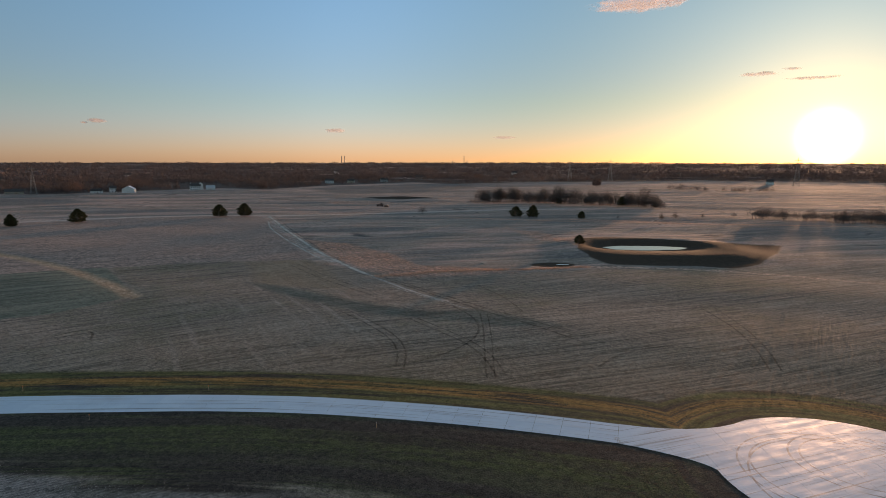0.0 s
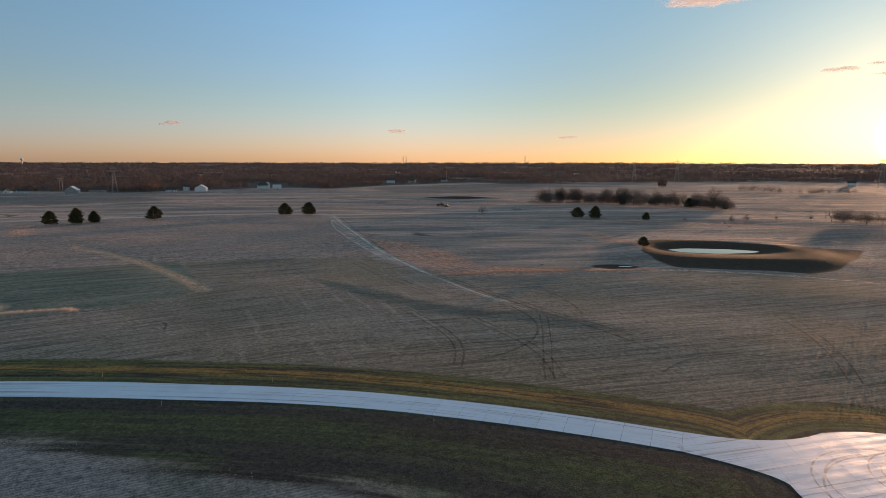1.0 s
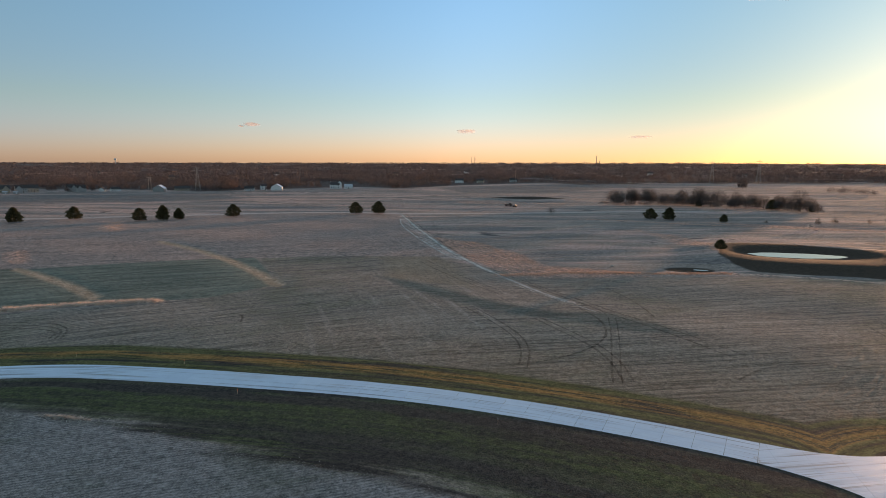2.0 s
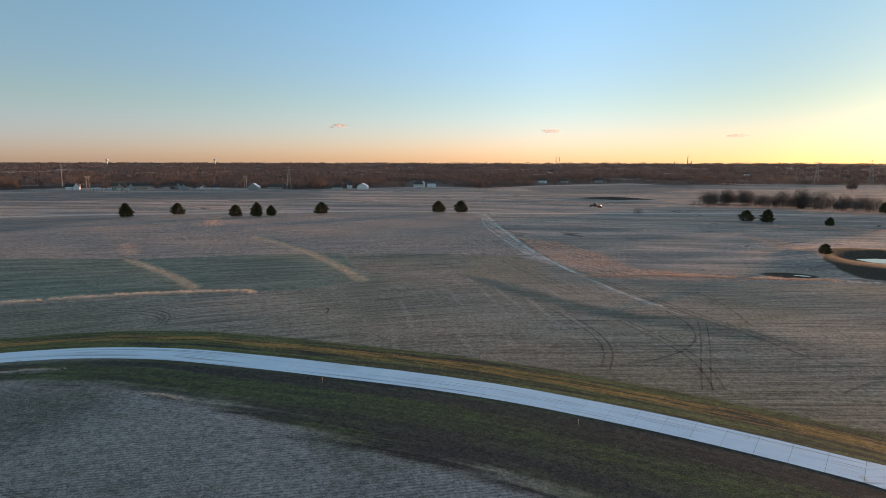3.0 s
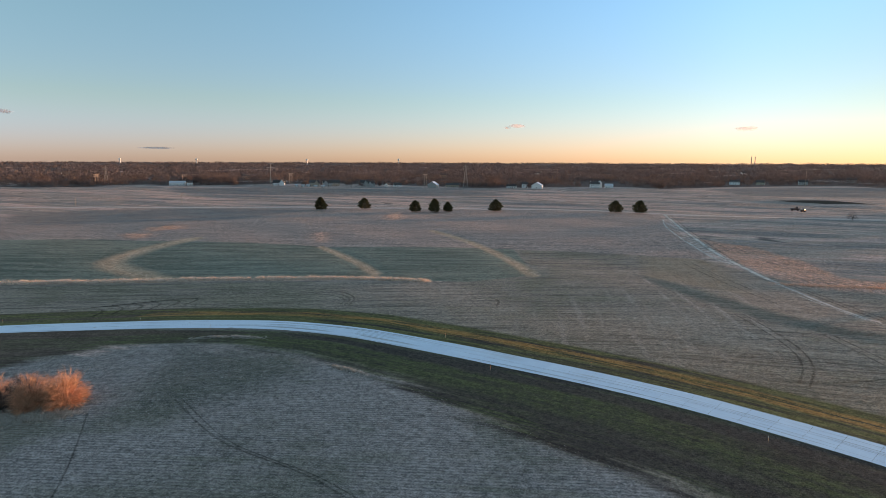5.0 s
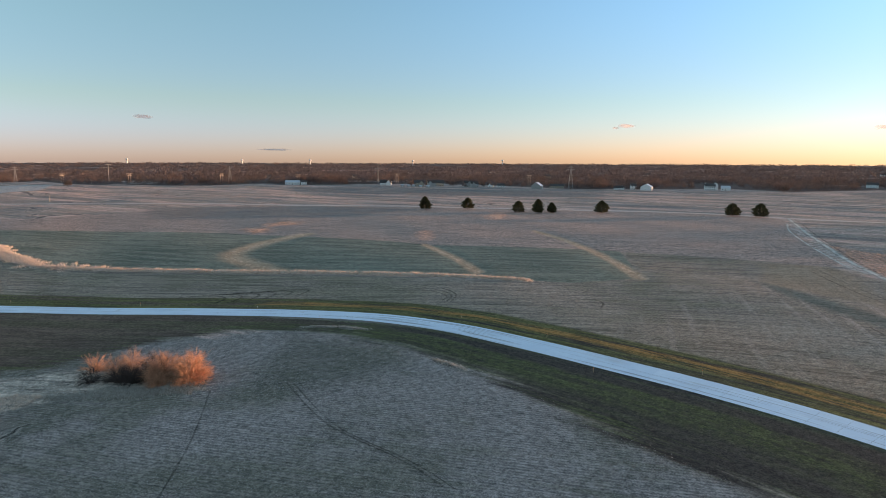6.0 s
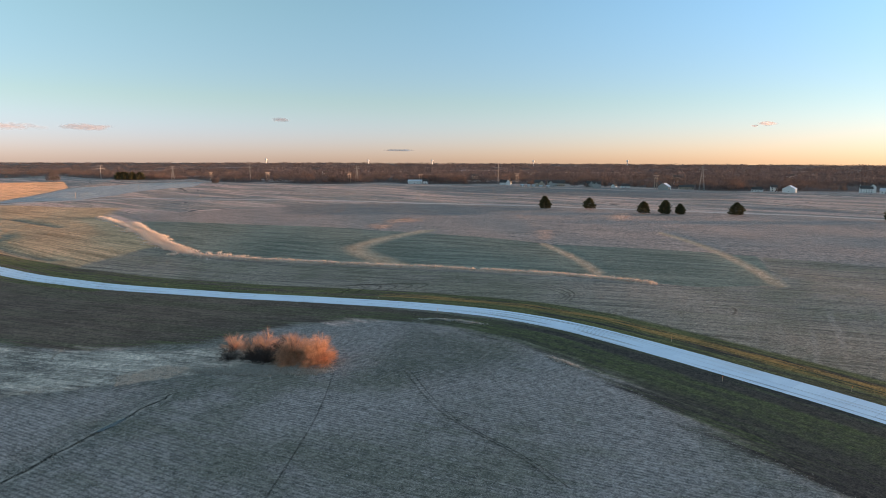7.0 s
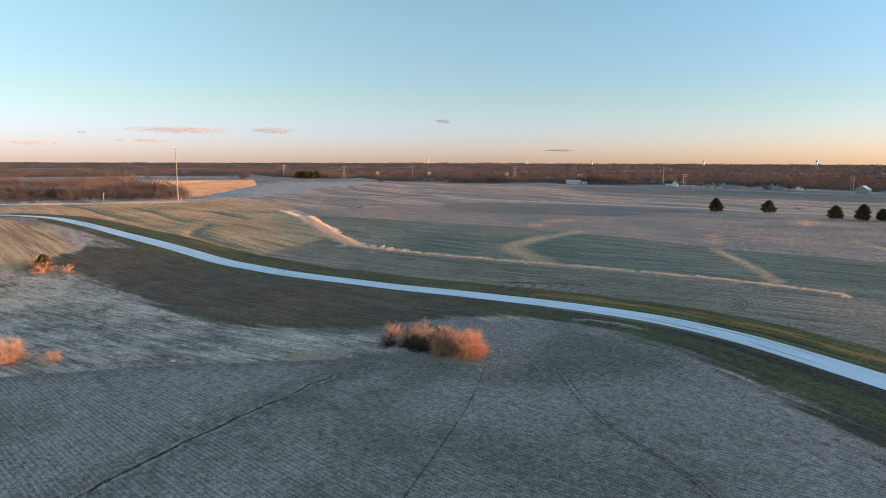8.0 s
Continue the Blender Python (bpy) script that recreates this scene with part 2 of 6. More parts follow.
    color = m.mix(m.math("MULTIPLY", inside("dark_green", 6, 22), 0.55), color, tone((0.045, 0.055, 0.043), (0.14, 0.152, 0.118), blend((fine, 0.5), (clump, 0.3), (rows_s, 0.2)), 0.38, 0.62))
    # winter wheat
    wheat = tone((0.095, 0.122, 0.098), (0.245, 0.265, 0.21), blend((rows_c, 0.30), (tram_c, 0.45), (broad, 0.25)), 0.38, 0.62)
    color = m.mix(m.math("MULTIPLY", inside("wheat", 0.8, 3), 0.95), color, wheat)
    # dark green swale; the same tone paints the shadow lines of the terraces
    color = m.mix(m.math("MULTIPLY", inside("swale_and_shade", 3, 5), 0.92), color, tone((0.068, 0.092, 0.085), (0.175, 0.20, 0.175), blend((rows_n, 0.6), (mid, 0.4)), 0.38, 0.62))
    # far patches painted blue-grey, as ground that the low sun misses
    color = m.mix(m.math("MULTIPLY", inside("dim", 12, 30), 0.75), color, tone((0.12, 0.128, 0.128), (0.23, 0.23, 0.215), blend((graze, 0.5), (tram_c, 0.5))))
    color = m.mix(inside("blue_field", 3, 8), color, tone((0.26, 0.30, 0.31), (0.38, 0.42, 0.42), mid))
    # straw colour, warmed to stand for sun on a tilted field
    color = m.mix(inside("straw_field", 3, 8), color, tone((0.50, 0.325, 0.19), (0.74, 0.49, 0.30), blend((mid, 0.4), (graze, 0.6)), 0.38, 0.62))
    litter = m.math("MULTIPLY", inside("woodland", 8, 30), m.span(m.noise(230, 2, 0.5), 0.58, 0.64, 0.95, 0.0))
    color = m.mix(litter, color, tone((0.060, 0.049, 0.045), (0.125, 0.098, 0.086), mid))
    # bare earth and new grass along the road
    soil = tone((0.040, 0.037, 0.033), (0.098, 0.089, 0.077), blend((stroke, 0.22), (sweep, 0.25), (clump, 0.18), (fine, 0.35)))
    # westward the soil colour is warmed and lightened to stand for low sun
    west = m.span(axes.outputs[0], -110.0, -190.0)
    soil = m.mix(m.math("MULTIPLY", west, 0.8), soil, tone((0.080, 0.060, 0.046), (0.22, 0.165, 0.127), blend((stroke, 0.35), (tram_s, 0.2), (clump, 0.15), (mid, 0.3))))
    sprout = tone((0.040, 0.058, 0.024), (0.120, 0.142, 0.062), blend((fine, 0.5), (stroke, 0.25), (clump, 0.25)))
    belt = m.span(m.math("ABSOLUTE", m.math("SUBTRACT", m.math("MULTIPLY_ADD", drawn_out, 14.0, m.attr("road_gap")), 10.0)), 2.0, 6.5, 0.95, 0.0)
    sown = m.math("MULTIPLY", m.math("ADD", m.span(blend((sweep, 0.5), (broad, 0.3), (mid, 0.2)), 0.46, 0.58, 0.0, 0.55), belt, clamp=True), m.span(blend((stroke, 0.35), (clump, 0.35), (sweep, 0.3)), 0.38, 0.58, 0.15, 0.9))
    sown = m.math("MULTIPLY", sown, m.math("MULTIPLY_ADD", west, -0.6, 1.0))
    color = m.mix(inside("soil", 3.0, 26, drawn_out), color, m.mix(sown, soil, sprout))
    grass = tone((0.052, 0.062, 0.026), (0.175, 0.175, 0.075), blend((fine, 0.4), (stroke, 0.6)))
    color = m.mix(m.math("MULTIPLY", inside("soil_rim", 2.5, 10, drawn_out), m.span(stroke, 0.45, 0.65, 0.0, 0.7)), color, sprout)
    color = m.mix(inside("verge", 1.0, 5, drawn_out), color, m.mix(m.span(blend((stroke, 0.5), (sweep, 0.5)), 0.38, 0.54), soil, grass))
    color = m.mix(m.math("MULTIPLY", inside("straw", 0.8, 5, drawn_out), m.span(blend((stroke, 0.7), (fine, 0.3)), 0.40, 0.58)), color, (0.34, 0.20, 0.07))
    # dry grass in the gullies, worn tracks, bare banks
    thatch = blend((clump, 0.55), (m.noise(4.0, 3, 0.7), 0.30), (fine, 0.15))
    # pale grass, its colour brightened for sun on the ditch bank
    dry = tone((0.15, 0.122, 0.10), (0.78, 0.61, 0.48), thatch, 0.41, 0.58)
    color = m.mix(m.math("MULTIPLY", line("dry", 0.7, 3.2), m.span(thatch, 0.36, 0.52, 0.45, 0.95)), color, dry)
    color = m.mix(m.math("MULTIPLY", line("gully", 0.8, 2.2), 0.95), color, tone((0.32, 0.235, 0.155), (0.60, 0.46, 0.32), blend((clump, 0.4), (mid, 0.3), (fine, 0.3)), 0.40, 0.60))
    ranks = worked(37, 11, 1.5, 0.7)
    color = m.mix(inside("rank", 0.9, 4), color, tone((0.13, 0.120, 0.104), (0.66, 0.605, 0.51), blend((fine, 0.22), (ranks, 0.36), (clump, 0.17), (m.noise(24, 3, 0.6), 0.25)), 0.40, 0.61))
    # low sun on the dry grass, painted as russet patches
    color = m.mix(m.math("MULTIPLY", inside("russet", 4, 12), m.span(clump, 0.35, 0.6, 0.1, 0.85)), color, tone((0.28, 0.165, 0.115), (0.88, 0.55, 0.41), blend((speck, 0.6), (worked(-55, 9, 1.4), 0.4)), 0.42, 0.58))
    color = m.mix(m.math("MULTIPLY", line("track", 0.4, 1.6), m.span(clump, 0.35, 0.6, 0.6, 0.95)), color, tone((0.40, 0.36, 0.325), (0.70, 0.64, 0.57), speck))
    # dark bank earth, painted darker still for the shade on pond bank and mound
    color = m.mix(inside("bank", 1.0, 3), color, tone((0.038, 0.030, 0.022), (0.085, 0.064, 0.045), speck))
    fringe = m.math("ABSOLUTE", m.math("SUBTRACT", m.math("MULTIPLY_ADD", wobble, 3.0, m.math("ABSOLUTE", m.attr("creek_across"))), 2.2))
    fringe = m.math("MULTIPLY", m.span(fringe, 0.5, 1.4, 0.75, 0.0), m.span(m.attr("creek"), 3.0, 5.0, 1.0, 0.0))
    color = m.mix(m.math("MULTIPLY", fringe, m.span(clump, 0.4, 0.6)), color, (0.40, 0.385, 0.34))
    color = m.mix(m.math("MULTIPLY", line("creek", 0.5, 1.2), 0.9), color, (0.03, 0.028, 0.024))
    # straw, clods and gaps between the plants
    grit = blend((m.noise(0.24, 2, 0.7), 0.55), (m.noise(0.9, 2, 0.7), 0.45))
    shade = m.span(grit, 0.36, 0.64, 0.60, 1.40)
    color = m.mix(1.0, color, m.node("ShaderNodeCombineColor", {0: m.math("MULTIPLY", shade, 1.12), 1: m.math("MULTIPLY", shade, 1.03), 2: m.math("MULTIPLY", shade, 1.02)}).outputs[0], "MULTIPLY")
    relief = blend((rows_s, 0.5), (fine, 1.0), (clump, 0.8), (mid, 1.0))
    return m.finish(color, 0.95, relief, 0.05, 1.0, spec=0.1)


def concrete_material():
    m = Nodes("new_concrete")
    uv = m.node("ShaderNodeUVMap", uv_map="lane").outputs[0]
    fine, mid, broad = m.noise(0.25, 5, 0.7), m.noise(2.2, 4, 0.6), m.noise(14, 3, 0.5)
    each = m.node("ShaderNodeObjectInfo").outputs["Random"]
    v = m.math("ADD", m.math("MULTIPLY", mid, 0.5), m.math("ADD", m.math("MULTIPLY", fine, 0.35), m.math("MULTIPLY", each, 0.15)))
    # pale concrete, tinted with the blue of the light from the sky
    color = m.mix(m.span(v, 0.25, 0.75), (0.65, 0.755, 0.89), (0.76, 0.865, 0.98))
    dull = m.noise(1.0, 3, 0.6, m.turned(uv, 0.0, (0.06, 0.9, 1)))

    def drawn(wide, lo, hi, keep):
        marks = m.node("ShaderNodeTexNoise", {"Vector": m.turned(uv, 0.0, (0.012, wide, 1)), "Scale": 1.0, "Detail": 1.0, "Roughness": 0.4}).outputs["Fac"]
        gone = m.span(m.noise(1.0, 2, 0.5, m.turned(uv, 0.0, (0.05, 0.4, 1))), keep - 0.04, keep + 0.10)
        return m.math("MULTIPLY", m.span(marks, lo, hi), gone)

    # wheel marks along the lanes
    color = m.mix(m.math("MULTIPLY", drawn(2.6, 0.58, 0.65, 0.44), 0.6), color, (0.14, 0.145, 0.155))
    color = m.mix(m.math("MULTIPLY", drawn(1.1, 0.59, 0.70, 0.47), 0.2), color, (0.25, 0.25, 0.26))
    # turning marks in the round
    place = m.node("ShaderNodeSeparateXYZ", {0: m.place()})
    inside_round = m.span(m.node("ShaderNodeVectorMath", {0: m.place(), 1: (60.0, 83.0, 0.0)}, operation="DISTANCE").outputs["Value"], 18.0, 20.0, 1.0, 0.0)
    for cx, cy, rad in ((57.0, 83.0, 11.5), (57.0, 83.0, 13.2), (63.0, 86.0, 8.6), (63.0, 86.0, 10.2), (59.0, 79.0, 15.2)):
        d = m.node("ShaderNodeVectorMath", {0: m.place(), 1: (cx, cy, 0.0)}, operation="DISTANCE").outputs["Value"]
        ring = m.span(m.math("ABSOLUTE", m.math("SUBTRACT", d, rad)), 0.08, 0.22, 1.0, 0.0)
        color = m.mix(m.math("MULTIPLY", m.math("MULTIPLY", ring, inside_round), m.span(mid, 0.35, 0.6, 0.1, 0.65)), color, (0.13, 0.13, 0.135))
    color = m.mix(m.span(m.math("ADD", m.math("MULTIPLY", dull, 0.6), m.math("MULTIPLY", broad, 0.4)), 0.5, 0.68, 0.0, 0.35), color, (0.46, 0.43, 0.40))
    rust = m.math("MULTIPLY", m.span(m.noise(5.0, 3, 0.6), 0.66, 0.72), m.span(fine, 0.4, 0.6))
    color = m.mix(m.math("MULTIPLY", rust, 0.6), color, (0.32, 0.21, 0.12))
    rough = m.span(m.math("ADD", m.math("MULTIPLY", dull, 0.6), m.math("MULTIPLY", mid, 0.4)), 0.3, 0.7, 0.46, 0.70)
    return m.finish(color, rough, fine, 0.01, 0.35, spec=0.4)


def water_material():
    m = Nodes("pond_water")
    return m.finish((0.02, 0.025, 0.025), 0.03, m.noise(2.5, 2, 0.5), 0.004, 0.10, spec=0.6)


def foliage(name, a, b, size=0.5, thin=0.0):
    m = Nodes(name)
    geo = m.node("ShaderNodeNewGeometry")
    v = m.math("ADD", m.math("MULTIPLY", geo.outputs["Random Per Island"], 0.5), m.math("MULTIPLY", m.noise(size * 3, 3, 0.5), 0.5))
    color = m.mix(m.span(v, 0.2, 0.8), a, b)
    mat = m.finish(color, 0.85, spec=0.1)
    if thin:
        # thin dry blades let the low sun through
        through_light = m.node("ShaderNodeBsdfTranslucent", {"Color": color})
        both = m.node("ShaderNodeMixShader", {0: thin, 1: m.shader.outputs[0], 2: through_light.outputs[0]})
        m.tree.links.new(both.outputs[0], m.tree.nodes["Material Output"].inputs[0])
    return mat


def cloud_material():
    m = Nodes("cloud_vapour")
    coord = m.node("ShaderNodeTexCoord")
    rel = m.node("ShaderNodeVectorMath", {0: coord.outputs["Generated"], 1: (0.5, 0.5, 0.42)}, operation="SUBTRACT").outputs[0]
    axes = m.node("ShaderNodeSeparateXYZ", {0: rel})
    # thick in the middle, thinning to wisps along the rim
    off = m.math("ADD", m.math("MULTIPLY", m.math("POWER", m.math("ABSOLUTE", axes.outputs[0]), 2.0), 4.0), m.math("MULTIPLY", m.math("POWER", m.math("ABSOLUTE", axes.outputs[2]), 2.0), 5.0))
    billow = m.noise(1.0, 5, 0.6, m.node("ShaderNodeMapping", {"Vector": m.place(), "Scale": (1 / 75.0, 1 / 75.0, 1 / 26.0)}).outputs[0], 0.3)
    body = m.math("SUBTRACT", m.math("MULTIPLY", billow, 1.9), m.math("MULTIPLY", off, 0.95))
    clear = m.node("ShaderNodeBsdfTransparent")
    soft = m.node("ShaderNodeBsdfTranslucent", {"Color": (0.76, 0.74, 0.78, 1)})
    flat = m.node("ShaderNodeBsdfDiffuse", {"Color": (0.76, 0.74, 0.78, 1)})
    lit = m.node("ShaderNodeMixShader", {0: 0.4, 1: soft.outputs[0], 2: flat.outputs[0]})
    mixed = m.node("ShaderNodeMixShader", {0: m.span(body, 0.25, 0.95, 0.0, 0.55), 1: clear.outputs[0], 2: lit.outputs[0]})
    m.tree.links.new(mixed.outputs[0], m.tree.nodes["Material Output"].inputs[0])
    return m.mat


M_CLOUD = cloud_material()
M_GROUND = ground_material()
M_CONCRETE = concrete_material()
M_WATER = water_material()
M_CEDAR = foliage("cedar_needles", (0.050, 0.052, 0.028), (0.17, 0.14, 0.072))
M_BARK = plain("grey_bark", (0.10, 0.08, 0.065), 0.5)
M_TWIG = twigs("brown_twigs", (0.080, 0.065, 0.060), (0.165, 0.123, 0.108))
M_RED_TWIG = twigs("russet_twigs", (0.44, 0.25, 0.16), (0.78, 0.47, 0.31), 0.9)
M_WOOD_TWIG = twigs("wood_edge_twigs", (0.105, 0.078, 0.070), (0.225, 0.150, 0.125))
M_GREY_TWIG = twigs("grey_twigs", (0.085, 0.075, 0.072), (0.16, 0.135, 0.125))
M_CANOPY = twigs("far_woods", (0.085, 0.073, 0.072), (0.18, 0.138, 0.132), 30.0)
M_DRY = foliage("dry_grass", (0.30, 0.28, 0.245), (0.60, 0.56, 0.50), 0.3, 0.2)
# grass with the warm glow of the low sun in its colour
M_SUNLIT_RUSSET = foliage("sunlit_russet_grass", (0.40, 0.255, 0.185), (0.78, 0.54, 0.42), 0.3, 0.25)
M_STUBBLE = foliage("grey_stubble", (0.20, 0.195, 0.19), (0.50, 0.475, 0.45), 0.3, 0.12)
# dry straw colour lifted to carry the low sun on ditch and strips
M_STRAW = foliage("pale_sunlit_reeds", (0.56, 0.45, 0.37), (0.88, 0.74, 0.63), 0.3, 0.2)
M_WHITE = plain("white_siding", (0.74, 0.73, 0.71), 1.2, 0.12, 0.6)
M_GREY = plain("grey_siding", (0.36, 0.35, 0.33), 1.2, 0.2, 0.7)
M_TAN = plain("tan_siding", (0.42, 0.35, 0.27), 1.2, 0.2, 0.7)
M_BRICK = plain("brown_brick", (0.24, 0.14, 0.10), 0.6, 0.3, 0.85)
M_ROOF = plain("dark_shingles", (0.075, 0.07, 0.068), 0.6, 0.35, 0.9)
M_METAL_ROOF = plain("pale_metal_roof", (0.55, 0.57, 0.60), 2.0, 0.12, 0.35, 0.4)
M_GLASS = plain("dark_glass", (0.03, 0.035, 0.04), 1.0, 0.2, 0.08)
M_TRIM = plain("white_trim", (0.70, 0.70, 0.68), 0.6, 0.1, 0.6)
M_STEEL = plain("galvanised_steel", (0.27, 0.26, 0.25), 0.6, 0.2, 0.5, 0.15)
M_WOOD = plain("weathered_pole_wood", (0.42, 0.33, 0.26), 0.5, 0.3, 0.85)
M_STAKE = plain("lath_wood", (0.55, 0.42, 0.27), 0.2, 0.2, 0.8)
M_FLAG = plain("orange_ribbon", (0.75, 0.20, 0.05), 0.1, 0.15, 0.7)
M_STONE = plain("pale_stone", (0.42, 0.39, 0.35), 0.3, 0.3, 0.9)
M_PAINT = plain("dull_dark_paint", (0.10, 0.06, 0.05), 0.5, 0.3, 0.5)
M_RUBBER = plain("black_rubber", (0.02, 0.02, 0.02), 0.3, 0.3, 0.9)


# ---- mesh helpers ----
def part(name, bm, material, parent=None, label=""):
    me = bpy.data.meshes.new(name)
    bm.to_mesh(me)
    bm.free()
    me.materials.append(material)
    ob = new(name, me)
    ob.parent = parent
    if label:
        ob["label"] = label
    return ob


def arrays(name, verts, faces, material, parent=None, smooth=False):
    """A mesh object from numpy arrays of points and of equal-sided faces."""
    me = bpy.data.meshes.new(name)
    verts, faces = np.asarray(verts, np.float32), np.asarray(faces, np.int32)
    me.vertices.add(len(verts))
    me.vertices.foreach_set("co", verts.ravel())
    n, k = faces.shape
    me.loops.add(n * k)
    me.loops.foreach_set("vertex_index", faces.ravel())
    me.polygons.add(n)
    me.polygons.foreach_set("loop_start", np.arange(0, n * k, k, dtype=np.int32))
    me.polygons.foreach_set("use_smooth", np.full(n, smooth, dtype=bool))
    me.update(calc_edges=True)
    me.materials.append(material)
    ob = new(name, me)
    ob.parent = parent
    return ob


def thing(name, x, y, z=None, turn=0.0, label="", category="", group="", kind=""):
    ob = new(name)
    ob.empty_display_size = 0.2
    ob.matrix_world = pose(x, y, height1(x, y) if z is None else z, 0, 0, turn)
    return tagged(ob, label, category, group, kind)


def add_box(bm, size, at, turn=(0, 0, 0), taper=1.0, bevel=0.0):
    m = pose(*at, *turn) @ Matrix.Diagonal((*size, 1))
    made = bmesh.ops.create_cube(bm, size=1.0, matrix=m)["verts"]
    if taper != 1.0:
        inv = m.inverted()
        for v in made:
            p = inv @ v.co
            if p.z > 0:
                v.co = m @ Vector((p.x * taper, p.y * taper, p.z))
    if bevel:
        edges = list({e for v in made for e in v.link_edges})
        bmesh.ops.bevel(bm, geom=edges, offset=bevel, segments=1, affect="EDGES")


def add_rod(bm, a, b, r0, r1=None, sides=6):
    a, b = Vector(a), Vector(b)
    r1 = r0 if r1 is None else r1
    way = (b - a).to_track_quat("Z", "Y").to_matrix().to_4x4()
    bmesh.ops.create_cone(bm, cap_ends=True, segments=sides, radius1=r0, radius2=r1, depth=(b - a).length,
                          matrix=Matrix.Translation((a + b) / 2) @ way)


# ---- the lie of the land ----
# the side of the rise that falls away from the evening sun, by distance along the sun's bearing
_fall = np.interp(np.arange(-700, 401, 2.0), [-520, -420, -330, -240, -170, -60, 40, 85, 130], [0, -2.0, -4.2, -6.6, -8.6, -4.8, -1.1, -0.2, 0.0])
_bell = np.exp(-(np.arange(-40, 41) / 13.0) ** 2)
_fall = np.convolve(np.pad(_fall, 40, mode="edge"), _bell / _bell.sum(), mode="valid")


def swell(x, y):
    """Gentle undulation of the farmland, the hollow south-west of the street, and the slow rise of the country towards the horizon."""
    r = np.hypot(x, y)
    z = 0.55 * np.sin(x / 61 + 0.7 * np.sin(y / 83)) * np.cos(y / 47 + 0.4) + 0.30 * np.sin(x / 23 + y / 31 + 1.1) * np.sin(y / 19 - x / 57)
    along, aside = 0.524 * x + 0.852 * y, 0.852 * x - 0.524 * y
    hollow = np.interp(along, np.arange(-700, 401, 2.0), _fall)
    edge = np.clip((aside + 340) / 140, 0, 1)
    edge = edge * edge * (3 - 2 * edge)
    calm = np.clip((r - 25) / 120, 0.15, 1.0) * (1 - 0.75 * np.clip(-hollow / 2, 0, 1) * edge)
    far = np.clip((r - 1500) / 3400, 0, 1)
    return z * calm + hollow * edge + (17.0 + 11.0 / (1 + np.exp(-(x + 300) / 700))) * far ** 1.3


# hollows along old terraces with their shadows painted dark, a wet corner, wheel lines across the fields
TERRACES = [[(-610, -136), (-528, -99), (-441, -64), (-425.2, -52.5)], [(-550, -75), (-502, -54), (-437, -34), (-418, -24)], [(-394.8, -13.6), (-384.7, -11.1), (-368.6, -17.3), (-353.1, -18.1)], [(-360.6, -18.5), (-334.7, -9.4), (-320.8, -2.6), (-311, 5.2)], [(-535, -45), (-495, -10.5), (-417, 11.4)]]
WET = [(-206.2, -21.1), (-201.2, -11), (-187.8, 0.5), (-178.1, 4.9), (-171.8, 3.2), (-179.3, -5.7), (-191.7, -15.1)]
DIM = [[(-845, 503), (-703, 598), (-537, 684), (-415, 704), (-364, 630), (-441, 561), (-565, 480), (-714, 424)], [(-214, 977), (-100, 1127), (37, 1246), (61, 1025), (-40, 848), (-143, 823)],
       [(-544, 189), (-491, 288), (-428, 331), (-380, 346), (-363, 258), (-412, 194), (-436, 151)]]
PALE = [(-84, 265), (-65, 277), (-47.5, 250.6), (-31.6, 205), (-47, 211), (-66.6, 217.5)]
# pasture that is coloured as if the low sun lit it
SUNLIT_TAN_SOUTH = [(-292, -74), (-275, -149), (-520, -230), (-480, -152), (-411, -98), (-337, -70)]
SUNLIT_TAN = [(-620, -150), (-640, -30), (-560, 60), (-480, 40), (-362, 47), (-300, 52), (-275.7, 6), (-335.3, -39), (-411, -90), (-480, -135), (-520, -200)]
# lines of the plan, west to east or far to near, in metres
ROAD = [(-493, -147), (-475, -126), (-458.2, -106), (-419.1, -82.5), (-382.4, -61.6), (-353.3, -44.6), (-326.8, -28.5), (-304.2, -14.9), (-281.5, -2.7), (-264.5, 8.4), (-247.7, 18.4),
        (-234.4, 27.7), (-216, 41.6), (-198.1, 53.8), (-182.6, 65.7), (-167, 76.7), (-152.4, 87.2), (-137, 96.3), (-123.8, 102.5), (-103.8, 106.9), (-86.5, 107.5), (-72, 108.1),
        (-59.2, 108.3), (-48.6, 108.7), (-40, 108.7), (-29.5, 108.2), (-18.9, 107.1), (-8.5, 105.2), (0.1, 103.6), (11.4, 100.9), (20.6, 98.4), (30.3, 95.4)]
ROAD_HALF = 3.75
BULB, BULB_R = (60.0, 83.0), 20.0
DITCH = [(-478, 38), (-421, 44), (-362.5, 47.1), (-324.1, 48.2), (-298.6, 52.7), (-282.8, 60.1), (-265.3, 73.2), (-245.3, 89.4), (-225.6, 104.6), (-207.1, 119.4), (-188, 132.5), (-167.8, 143.5), (-150, 154.4), (-131.9, 163.7), (-125.5, 166)]
DITCH_ARM = [(-422, 51), (-356.9, 51.1), (-321.5, 52.3), (-293.1, 58.1)]
BEND = [(-291.5, 183), (-277.7, 150.9), (-266.4, 133.1), (-258.4, 123.6), (-248, 120.6), (-240.2, 120.2), (-225.6, 119.4), (-213.5, 118)]
GULLY_A = [(-216, 202.9), (-193.9, 192.4), (-171.6, 180.3), (-149.8, 166.2)]
GULLY_B = [(-212, 286), (-182, 270), (-150, 245), (-132.1, 228.2), (-117.2, 214.8), (-101.7, 197.4)]
TRACK = [(-139, 490), (-122, 446), (-103, 396), (-84, 351), (-66, 311), (-48, 271), (-35, 245), (-25, 229), (-15, 213), (-6, 200), (0.5, 192)]
